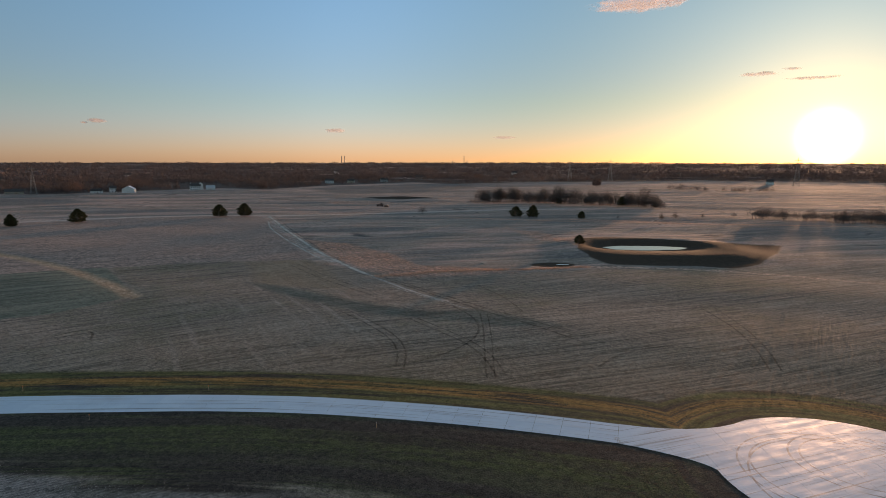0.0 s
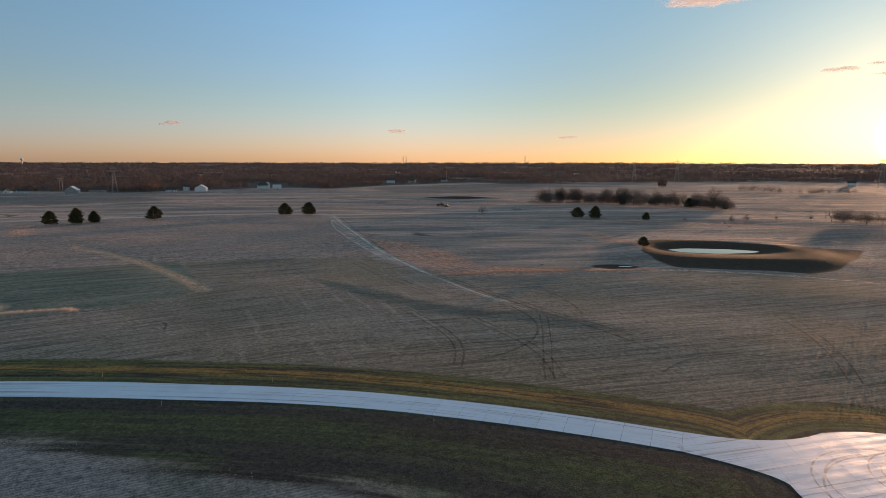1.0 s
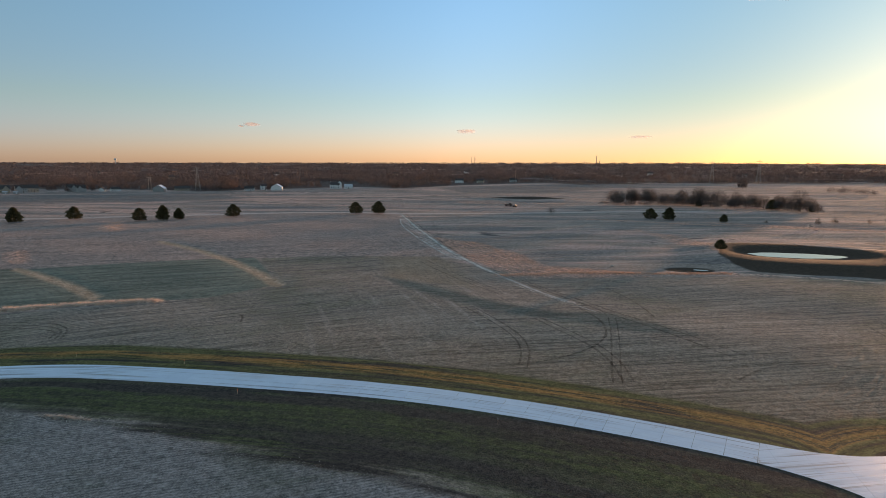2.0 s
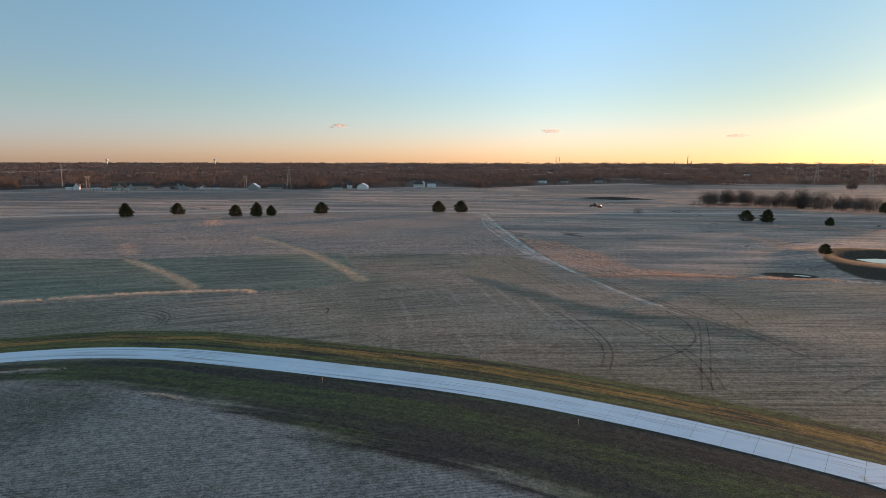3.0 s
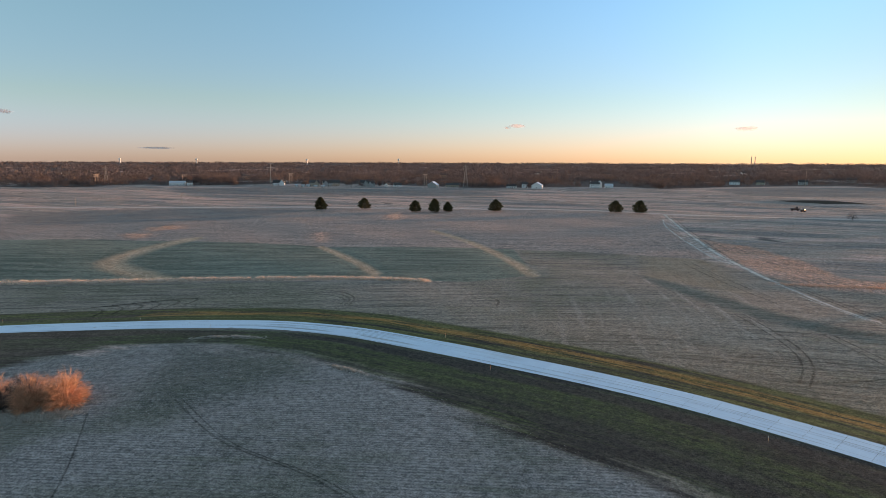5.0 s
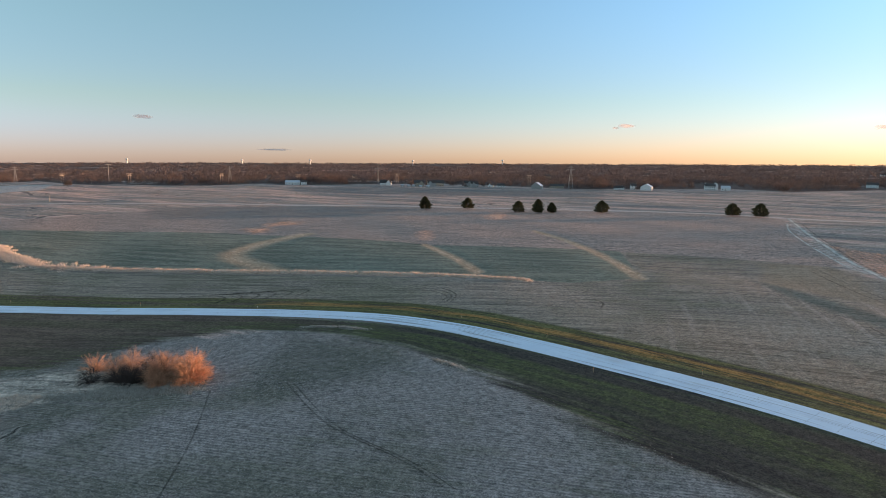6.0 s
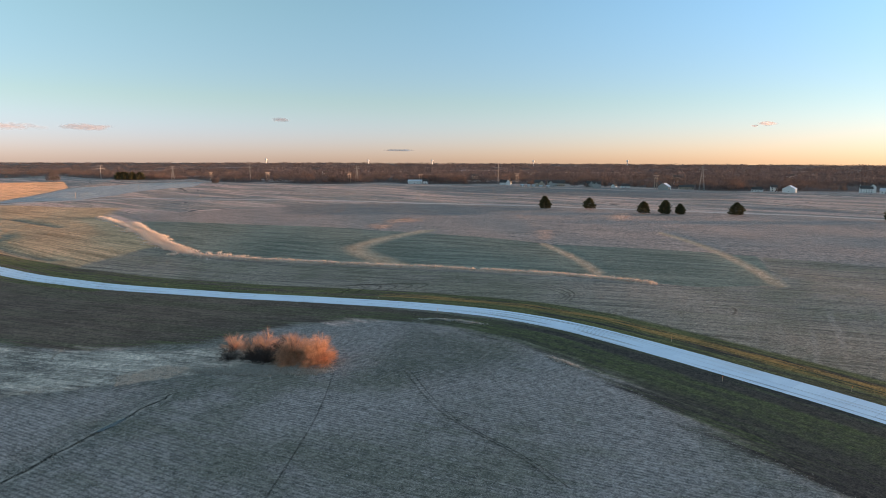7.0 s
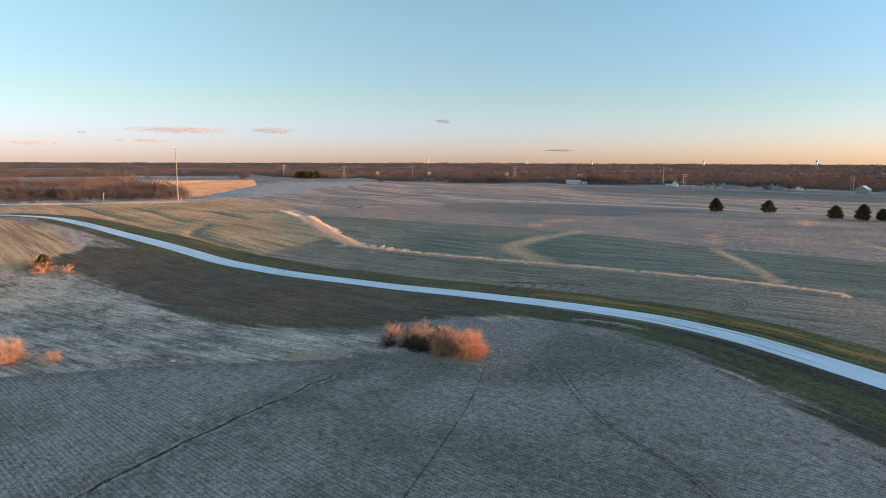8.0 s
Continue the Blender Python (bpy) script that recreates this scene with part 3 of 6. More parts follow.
TRACK_ARM = [(-126, 443), (-112.5, 398), (-89.5, 344), (-71, 309.5), (-55.6, 276.3), (-47.6, 266)]
# wheel marks: half width, then the way
WHEELS = [(0.45, [(-31.7, 237), (-17.2, 221.1), (-4.4, 202.5), (4.8, 189.9), (11.3, 178.9), (22.9, 164.9), (35.6, 145.8)]), (0.4, [(-29.9, 238.2), (-15.5, 222.4), (-2.6, 203.8), (6.8, 191), (14, 179.9), (26, 166), (39, 147.5)]),
          (0.32, [(-30.6, 177.4), (-20.6, 163.8), (-13.3, 151.2), (-10.3, 140.3), (-10.2, 128.9)]), (0.32, [(-28.8, 178.9), (-18.5, 164.4), (-11, 151.2), (-8.3, 139.4), (-8.4, 128.1)]),
          (0.4, [(-9.2, 168.7), (-0.4, 156), (6.5, 145.5), (9.9, 134.4), (11.4, 122.5)]), (0.35, [(-7.2, 169.6), (1.6, 157), (8.4, 146.3), (12, 135), (13.4, 123.5)]),
          (0.4, [(2.9, 184.6), (8.6, 172.4), (10.1, 159.1), (7.8, 149.1), (2.3, 140.2), (-5.4, 132.8)]), (0.3, [(11, 174.9), (10.8, 154.9), (9.3, 129), (9.2, 121.1)]), (0.22, [(13, 174.9), (12.7, 154.9), (11.2, 129), (11, 121.1)]),
          (0.3, [(-64.5, 258.1), (-48.3, 231.5), (-32, 209.4), (-22.5, 198)]), (0.3, [(-62, 260.8), (-46.3, 234.9), (-30.1, 212.4), (-20.6, 201.6)]), (0.35, [(12.5, 216.3), (18.4, 202.5), (21.7, 189.9), (23.7, 177.2)]),
          (0.3, [(79.2, 184.3), (79, 161.8), (75.1, 141.9), (70.4, 126.7)]), (0.3, [(83.6, 184.4), (81.8, 161.9), (77.8, 141.9), (73, 126.7)]), (0.4, [(34.2, 129.5), (42.1, 139.5), (54.6, 144.9), (64.2, 141.7)]),
          (0.42, [(-153, 134.9), (-139.5, 137.7), (-128.6, 134.1), (-123.7, 125.4)]), (0.42, [(-151.2, 133.2), (-138.6, 134.9), (-128.9, 132.4), (-124.9, 124.8)]), (0.36, [(-152.5, 131), (-137.6, 132.2), (-129.3, 130.7), (-126.6, 124.7)]), (0.4, [(-99.2, 148), (-94.3, 156.2), (-89.6, 153.6), (-86.8, 146.9)])]
# the loops where a tractor turned by the ditch
for k in range(6):
    WHEELS.append((0.62, [(-197.5 + 3.1 * k, 76 + 4.5 * k), (-190.9 + 3.0 * k, 84.7 + 4.5 * k), (-183.7 + 2.5 * k, 85.8 + 4.6 * k), (-179.4 + 2.2 * k, 79.6 + 4.1 * k)]))
LANE = [(-626, -190), (-618, -120), (-622, -41), (-690, 40), (-700, 93), (-640, 160), (-555, 255), (-440, 345), (-386, 375), (-336, 414), (-261, 462), (-197, 493), (-141, 487), (-102, 496), (-59, 513), (-17, 530), (43, 548), (112, 565)]
HEDGE_PATH = [(-140, 485), (-84, 490), (7, 474), (91, 456), (206, 434), (300, 416), (420, 392)]
CREEK = [(-70, -36.1), (-85.1, -21), (-89.2, -17.2), (-95.6, -10.5), (-102.5, -2.6), (-106.5, 2), (-111, 8.1), (-115.3, 12.7), (-119.5, 18.9)]
LOT_STRIP = [(-628.5,-203.1), (-614.3,-157.9), (-609.9,-114.3), (-604.9,-73.4), (-608.7,-36.5)]
BROOK = [(x + 0.35 * math.sin(2.3 * k), y + 0.3 * math.sin(1.7 * k + 1)) for k, (x, y) in enumerate([(ax + (bx - ax) * u, ay + (by - ay) * u) for (ax, ay), (bx, by) in zip(CREEK[:-1], CREEK[1:]) for u in (0.0, 0.33, 0.67)])]
RUT_A = [(-102.7, 58.6), (-82.5, 52.9), (-73.1, 52.8), (-61.9, 53.5), (-52.4, 52.1)]
RUT_B = [(-110.2, 46.8), (-92.6, 36.2), (-80.5, 27.1), (-65.1, 15.3)]
SWALE = [(-71.8, 221), (-51.5, 209), (-33.4, 194.2), (-17.8, 183.5), (-3.9, 178.3), (11.3, 180.2), (23.6, 170.1), (33.1, 161.4), (17.7, 160.3), (5.8, 165.9), (-10.1, 170), (-23.7, 175.8), (-39, 186.1), (-57.6, 202.6)]
STRIP = [(-26.4, 231), (-13.8, 235), (-0.8, 242), (15.2, 244.5), (38.2, 246.3), (60.8, 252), (79, 251), (101.6, 248.7), (117.7, 244.2), (135.1, 234.7), (150.4, 224.5), (161.1, 219.5)]
WHEAT = [(-430, 56), (-394, 94.6), (-357, 131), (-332, 155), (-287, 173), (-236.9, 198.7), (-215.9, 203.9), (-182.4, 225.9), (-155.6, 244.1), (-140, 252), (-118, 222), (-101, 197), (-112.8, 173.2), (-125.5, 166),
         (-150, 154.1), (-167.8, 143.5), (-188, 132.5), (-207, 119.6), (-225.5, 104.8), (-245.3, 89.4), (-265.6, 73.2), (-285.9, 60.9), (-324.5, 52.7), (-364, 52)]
MAIZE = [(-478, 60), (-430, 56), (-394, 94.6), (-332, 155), (-287, 173), (-215.9, 203.9), (-155.6, 244.1), (-96, 269), (-62, 274), (-62, 295), (-84, 340), (-100, 378), (-118, 428), (-140, 478), (-197, 488), (-261, 455), (-336, 408), (-440, 340), (-520, 270)]
FIELD = [(-281.7, 0.1), (-315.1, 47.3), (-268.6, 71), (-202.9, 119.7), (-125.6, 164.1), (-101, 197), (-118, 222), (-140, 252), (-96, 269), (-62, 274), (-44, 256), (-16, 232), (30, 240), (90, 250), (180, 262), (320, 300), (320, 0), (90.4, 60.2), (60, 105), (0, 110.5), (-103.5, 111.8), (-201, 61.5)]
STUBBLE = [(-76.5, 88.9), (-103, 87.3), (-134.3, 80.7), (-153, 48.5), (-158.7, 9.2), (-206.4, -23.5), (-262.6, -51.1), (-281.8, -89.4), (-278, -158.8), (-275.2, -317.5), (0, -337), (303.1, -101), (100.7, 40.3), (45.4, 62.6), (-20.4, 77.4)]
SOIL = [(-480, -135), (-410.3, -90.2), (-327.8, -45.4), (-340, -66), (-318, -76), (-297, -71), (-285.2, -63), (-250.7, -42.3), (-203.1, -22.2), (-171.5, -2.6), (-162.7, 6.9), (-152.2, 31.6), (-153, 48.8), (-146.9, 69.3), (-134.3, 80.7), (-117.7, 87), (-103, 88.3), (-77.1, 87), (-51.3, 82.1), (-20.4, 77.4), (20.3, 66.9), (60.6, 50.5), (110.6, 40.2), (110, 110), (60, 106), (0, 106.6), (-103.7, 108.9), (-175.8, 71.5), (-282.2, -2.2), (-357.1, -45.4), (-441.1, -92.2)]
RANK = [(-150, -71.3), (-144.2, -35.9), (-139.8, -14.1), (-134.2, 3.5), (-128.8, 20.1), (-126.6, 32.7), (-116.7, 43.7), (-117.5, 50.1), (-128.8, 52.5), (-141.1, 39.8), (-149.7, 22.4), (-158.4, 11.4), (-173.2, -5.7), (-209.2, -26.4), (-256.5, -49.5), (-276.1, -73.5), (-278, -96.1), (-223.4, -111.1)]
DARK_GREEN = [(-131.8, 78), (-112.5, 83.5), (-96.5, 82), (-90.5, 69), (-98, 58.5), (-102, 51.5), (-111.5, 56)]
# patches where the low sun's glow is put into the ground colour
SUNLIT_RUSSET = [(-77, 340), (-49.5, 326), (-25, 291), (-10.5, 257), (26.6, 247), (30, 237.6), (-14, 229.5), (-30, 243), (-47, 273)]
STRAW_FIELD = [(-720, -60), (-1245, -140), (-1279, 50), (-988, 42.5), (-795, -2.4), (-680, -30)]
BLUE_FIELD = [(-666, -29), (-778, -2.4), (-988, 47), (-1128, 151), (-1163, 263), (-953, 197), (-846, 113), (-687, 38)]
GLOW = [SUNLIT_RUSSET, [(44, 394), (62, 383), (72, 344), (70, 326), (61, 327), (51, 357)], [(95, 479), (135, 465), (173, 452), (212, 437), (206, 429), (167, 441), (130, 454), (93, 471)],
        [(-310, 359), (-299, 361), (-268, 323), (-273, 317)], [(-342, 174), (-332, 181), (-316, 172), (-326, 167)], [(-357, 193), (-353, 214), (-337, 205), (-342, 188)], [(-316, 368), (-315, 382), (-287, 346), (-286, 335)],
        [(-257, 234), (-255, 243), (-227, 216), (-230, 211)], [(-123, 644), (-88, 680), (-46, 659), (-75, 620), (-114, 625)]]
SHADED_BANK = [(75, 337), (88, 344), (112, 339), (138, 326), (154, 330), (178, 320), (161, 293), (135, 259), (121, 251), (108, 256), (87, 256), (71, 259), (67, 276), (66, 297)]
RIM = [(94.3, 277.6), (104, 279.8), (116.9, 285.9), (129.7, 297.2), (141.7, 311.9)]
SHADED_MOUND = [(-95, 702), (-70, 714), (-35, 716), (5, 722), (18, 708), (-10, 700), (-45, 691), (-75, 694)]
SHORE_AT, SHORE = (103.0, 311.5), (20.5, 8.0)
CREST_AT, CREST = (105.0, 309.0), (36.0, 31.0)
PIT_AT, PIT = (47.0, 259.0), (9.5, 6.5)


# the edge of the far woods, by bearing
EDGE = [(-1570, -78), (-1642, 65), (-1330, 135), (-1330, 273), (-1100, 292), (-1040, 362), (-985, 390), (-920, 540), (-880, 600), (-830, 675), (-780, 765), (-640, 790), (-500, 765), (-450, 850), (-395, 920), (-340, 958), (-268, 940),
        (-226, 1031), (-150, 1152), (-60, 1250), (16, 1160), (128, 1214), (251, 1274), (525, 1385), (764, 1360), (916, 1280), (1050, 1180)]
edge_turn = np.array([math.atan2(p[0], p[1]) for p in EDGE])
edge_far = np.array([math.hypot(*p) for p in EDGE])
order = np.argsort(edge_turn)


def edge_at(x, y):
    return np.interp(np.arctan2(x, y), edge_turn[order], edge_far[order])


def rounded(line, times=2):
    """A broken line with its corners rounded off."""
    pts = np.array(line, float)
    for _ in range(times):
        a, b = pts[:-1] * 0.75 + pts[1:] * 0.25, pts[:-1] * 0.25 + pts[1:] * 0.75
        pts = np.vstack([pts[:1], np.stack([a, b], 1).reshape(-1, 2), pts[-1:]])
    return [tuple(p) for p in pts]


def line_gap(x, y, line):
    """Distance of points to a broken line."""
    best = np.full(np.shape(x), 1e9)
    for (ax, ay), (bx, by) in zip(line[:-1], line[1:]):
        dx, dy = bx - ax, by - ay
        u = np.clip(((x - ax) * dx + (y - ay) * dy) / (dx * dx + dy * dy), 0, 1)
        best = np.minimum(best, np.hypot(x - ax - u * dx, y - ay - u * dy))
    return best


def patch_gap(x, y, ring):
    """Distance to the rim of a patch, negative within."""
    odd = np.zeros(np.shape(x), bool)
    for (ax, ay), (bx, by) in zip(ring, ring[1:] + ring[:1]):
        if ay != by:
            odd ^= ((ay > y) != (by > y)) & (x < (bx - ax) * (y - ay) / (by - ay) + ax)
    d = line_gap(x, y, ring + ring[:1])
    return np.where(odd, -d, d)


def oval(x, y, at, half):
    return np.hypot((x - at[0]) / half[0], (y - at[1]) / half[1])


def boxy(x, y, at, half):
    return (np.abs((x - at[0]) / half[0]) ** 3 + np.abs((y - at[1]) / half[1]) ** 3) ** (1 / 3)


def across(x, y, lines):
    """Distance across the nearest of some lines in half widths, left positive; lines: (points, half width)."""
    best, out, rim = np.full(np.shape(x), 1e9), np.zeros(np.shape(x)), np.full(np.shape(x), 1e9)
    for line, half in lines:
        line = rounded(line)
        for (ax, ay), (bx, by) in zip(line[:-1], line[1:]):
            dx, dy = bx - ax, by - ay
            u = np.clip(((x - ax) * dx + (y - ay) * dy) / (dx * dx + dy * dy), 0, 1)
            d = np.hypot(x - ax - u * dx, y - ay - u * dy)
            side = np.where(dx * (y - ay) - dy * (x - ax) > 0, 1.0, -1.0)
            nearer = d < best
            out = np.where(nearer, side * d / half, out)
            rim = np.where(nearer, d - half, rim)
            best = np.where(nearer, d, best)
    return rim, out


def smooth_step(v):
    v = np.clip(v, 0, 1)
    return v * v * (3 - 2 * v)


def height(x, y):
    x, y = np.asarray(x, float), np.asarray(y, float)
    z = swell(x, y)
    for line, deep, half in ((DITCH, 0.15, 4.0), (DITCH_ARM, 0.1, 3.5), (BEND, 0.2, 5.0), (GULLY_A, 0.2, 4.5), (GULLY_B, 0.2, 4.5), (CREEK, 0.15, 2.6)):
        z = z - deep * np.exp(-(line_gap(x, y, line) / half) ** 2)
    # the pond: a shore, a bank up to the crest, and the outer face of the dam
    u0, u1 = oval(x, y, SHORE_AT, SHORE), boxy(x, y, CREST_AT, CREST)
    up, down = np.maximum(u0 - 1, 0), np.maximum(1 - u1, 0)
    bowl = np.where(u0 < 1, -0.8 * (1 - u0), 1.8 * smooth_step(up / (up + down * 2.2 + 1e-6)))
    dam = 1.8 * smooth_step(1 - (u1 - 1) / 0.62)
    pond = np.where(u1 < 1, bowl, dam)
    keep = smooth_step((u1 - 1.1) / 0.6)
    z = z * keep + pond
    z = z - 0.5 * np.exp(-oval(x, y, PIT_AT, PIT) ** 4)
    # a spoil bank beyond the lane
    z = z + 3.2 * np.exp(-((x + 48) / 42) ** 2 - ((y - 702) / 9) ** 2) + 1.6 * np.exp(-((x + 20) / 26) ** 2 - ((y - 712) / 8) ** 2)
    # low terrace banks in the pasture west of the road
    for line in TERRACES:
        z = z - 0.55 * np.exp(-(line_gap(x, y, line) / 4.0) ** 2)
    return z


def height1(x, y):
    return float(height(np.array([x]), np.array([y]))[0])


def steps(core_a, core_b, step, reach):
    """Even steps within the core, then ever wider ones out to the reach."""
    core = list(np.arange(core_a, core_b + step, step))
    out = [core[-1]]
    while out[-1] < reach:
        out.append(out[-1] + min(max(step, (out[-1] - core_b) * 0.07 + step), 90))
    low = [core[0]]
    while low[-1] > -reach:
        low.append(low[-1] - min(max(step, (core_a - low[-1]) * 0.07 + step), 90))
    return np.array(low[:0:-1] + core + out[1:])


def zones(x, y):
    """How far points lie from the rims of the fields, verges, tracks and banks: negative within."""
    road = line_gap(x, y, ROAD)
    mid = np.interp(x, [p[0] for p in ROAD], [p[1] for p in ROAD])
    north = y > mid
    bulb = np.hypot(x - BULB[0], y - BULB[1]) - BULB_R
    road = np.minimum(road - ROAD_HALF, bulb)
    soil = patch_gap(x, y, SOIL)
    dry = across(x, y, [(DITCH, 1.9), (DITCH_ARM, 1.3), (RIM, 0.7), (STRIP[4:], 1.6), (LOT_STRIP, 9.0)])
    gully = across(x, y, [(BEND, 5.0), (GULLY_A, 2.4), (GULLY_B, 2.6)])
    track = across(x, y, [(TRACK[:8], 1.0), (TRACK[7:], 0.6), (TRACK_ARM, 0.6), (LANE, 4.6)])
    creek = across(x, y, [(BROOK, 0.32)])
    return {
        "field": patch_gap(x, y, FIELD), "maize": patch_gap(x, y, MAIZE), "stubble": patch_gap(x, y, STUBBLE), "wheat": patch_gap(x, y, WHEAT), "pale": patch_gap(x, y, PALE),
        "dim": np.minimum.reduce([patch_gap(x, y, d) for d in DIM]),
        "swale_and_shade": np.minimum.reduce([patch_gap(x, y, SWALE)] + [line_gap(x, y, t) - 1.2 for t in TERRACES] + [patch_gap(x, y, WET)]),
        "woodland": np.where((y > -0.42 * np.abs(x)) & (y > 0.9 * x), edge_at(x, y) + 6 - np.hypot(x, y), 60.0), "blue_field": patch_gap(x, y, BLUE_FIELD), "straw_field": patch_gap(x, y, STRAW_FIELD),
        "soil": soil, "soil_rim": np.abs(soil + 2) - 3.0, "rank": patch_gap(x, y, RANK), "dark_green": np.minimum.reduce([patch_gap(x, y, DARK_GREEN), line_gap(x, y, CREEK) - 4.0, line_gap(x, y, RANK[:6]) - 2.5]), "russet": np.minimum.reduce([patch_gap(x, y, g) for g in GLOW] + [line_gap(x, y, STRIP[:6]) - 2.2, line_gap(x, y, HEDGE_PATH[2:]) - 3.0]), "road_gap": np.where(north, 60.0, road), "off_road": road,
        "verge": np.where(north, road - 13.0, np.where(x < -240, road - 4.0, 20.0)), "straw": np.where(north & (x > -170), np.abs(road - 7.0) - 2.0, 20.0),
        "dry": dry[0], "dry_across": dry[1], "gully": gully[0], "gully_across": gully[1], "track": track[0], "track_across": track[1], "tan": np.minimum(patch_gap(x, y, SUNLIT_TAN), patch_gap(x, y, SUNLIT_TAN_SOUTH)), "creek": creek[0], "creek_across": creek[1],
        "bank": np.minimum.reduce([patch_gap(x, y, SHADED_BANK), patch_gap(x, y, SHADED_MOUND), (oval(x, y, PIT_AT, PIT) - 1) * 8]),
    }


def put_zones(ob, masks, repeat=1):
    for name, v in masks.items():
        a = ob.data.attributes.new(name, "FLOAT", "POINT")
        a.data.foreach_set("value", np.repeat(np.clip(v, -600, 600), repeat).astype(np.float32))


def build_ground():
    xs, ys = steps(-480, 260, 2.6, 4900), steps(-150, 520, 2.6, 4900)
    gx, gy = np.meshgrid(xs, ys)
    x, y = gx.ravel(), gy.ravel()
    z = height(x, y)
    nx, ny = len(xs), len(ys)
    i = np.arange(nx * ny).reshape(ny, nx)
    faces = np.stack([i[:-1, :-1], i[:-1, 1:], i[1:, 1:], i[1:, :-1]], -1).reshape(-1, 4)
    ob = arrays("ground", np.stack([x, y, z], -1), faces, M_GROUND, smooth=True)
    put_zones(ob, zones(x, y))
    tagged(ob, "open winter farmland of stubble, wheat and bare earth", "ground", kind="structure")


def stubble_cover(name, ring, per_m2, tall, wide, seed, label, bare=4.0, gap=2.2, row=0.0, material=None):
    """Short stalks and grass on a stretch of the fields, in the colours of the ground that they grow from."""
    w = np.random.default_rng(seed)
    pts = np.array(ring)
    box = np.prod(pts.max(0) - pts.min(0))
    p = scatter(w, int(box * per_m2), ring)
    if row:
        # stand the stalks in drilled rows
        c, s = math.cos(radians(28)), math.sin(radians(28))
        u, v = p @ (c, s), p @ (-s, c)
        v = np.round(v / row) * row + w.normal(0, 0.11, len(v))
        p = np.stack([u * c - v * s, u * s + v * c], -1)
    x, y = p[:, 0], p[:, 1]
    masks = zones(x, y)
    road = np.minimum(line_gap(x, y, ROAD) - ROAD_HALF, np.hypot(x - BULB[0], y - BULB[1]) - BULB_R)
    thin = w.uniform(0, 1, len(x))
    keep = (road > bare) & (masks["track"] > gap) & (masks["bank"] > 1) & ((masks["soil"] > 0) | (thin < 0.2)) & ((masks["wheat"] > 0) | (thin < 0.5)) & (oval(x, y, PIT_AT, PIT) > 1)
    x, y = x[keep], y[keep]
    masks = {k: v[keep] for k, v in masks.items()}
    n = len(x)
    a = w.uniform(0, math.tau, n)
    h = tall * w.uniform(0.4, 1.3, n)
    c = np.stack([x, y, height(x, y) - 0.02], -1)
    s = np.stack([np.cos(a), np.sin(a), 0 * a], -1) * (wide * w.uniform(0.5, 1.3, n))[:, None]
    tip = c + np.stack([w.normal(0, 0.35, n) * h, w.normal(0, 0.35, n) * h, h], -1)
    verts = np.stack([c - s, c + s, tip], 1).reshape(-1, 3)
    ob = arrays(name, verts, np.arange(n * 3).reshape(-1, 3), material or M_GROUND)
    if not material:
        put_zones(ob, masks, 3)
    return tagged(ob, label, "stubble", kind="stuff")


build_ground()


# ---- road ----
def resample(line, step):
    pts = np.array(rounded(line))
    s = np.r_[0, np.cumsum(np.hypot(*np.diff(pts, axis=0).T))]
    t = np.arange(0, s[-1], step)
    return np.stack([np.interp(t, s, pts[:, 0]), np.interp(t, s, pts[:, 1])], -1), t


SLAB_TOP, SLAB_LOW = 0.035, -0.18


def slab_mesh(ring, lane):
    """A slab with an upright rim; lane: along and across for each corner."""
    bm = bmesh.new()
    uv = bm.loops.layers.uv.new("lane")
    lane = {i: l for i, l in enumerate(lane)}
    z = [height1(*p) for p in ring]
    low = [bm.verts.new((*p, h + SLAB_LOW)) for p, h in zip(ring, z)]
    top = [bm.verts.new((*p, h + SLAB_TOP)) for p, h in zip(ring, z)]
    bm.faces.new(top)
    n = len(ring)
    for i in range(n):
        j = (i + 1) % n
        bm.faces.new((low[i], low[j], top[j], top[i]))
    for k, v in enumerate(low + top):
        for loop in v.link_loops:
            loop[uv].uv = lane[k % n]
    bmesh.ops.recalc_face_normals(bm, faces=bm.faces)
    return bm


def clip_ring(ring, x0, y0, x1, y1):
    """The part of a ring within an upright rectangle."""
    for axis, bound, sign in ((0, x0, 1), (0, x1, -1), (1, y0, 1), (1, y1, -1)):
        out = []
        for a, b in zip(ring, ring[1:] + ring[:1]):
            da, db = (a[axis] - bound) * sign, (b[axis] - bound) * sign
            if da >= 0:
                out.append(a)
            if da * db < 0:
                u = da / (da - db)
                out.append((a[0] + u * (b[0] - a[0]), a[1] + u * (b[1] - a[1])))
        ring = out
        if len(ring) < 3:
            return []
    return ring


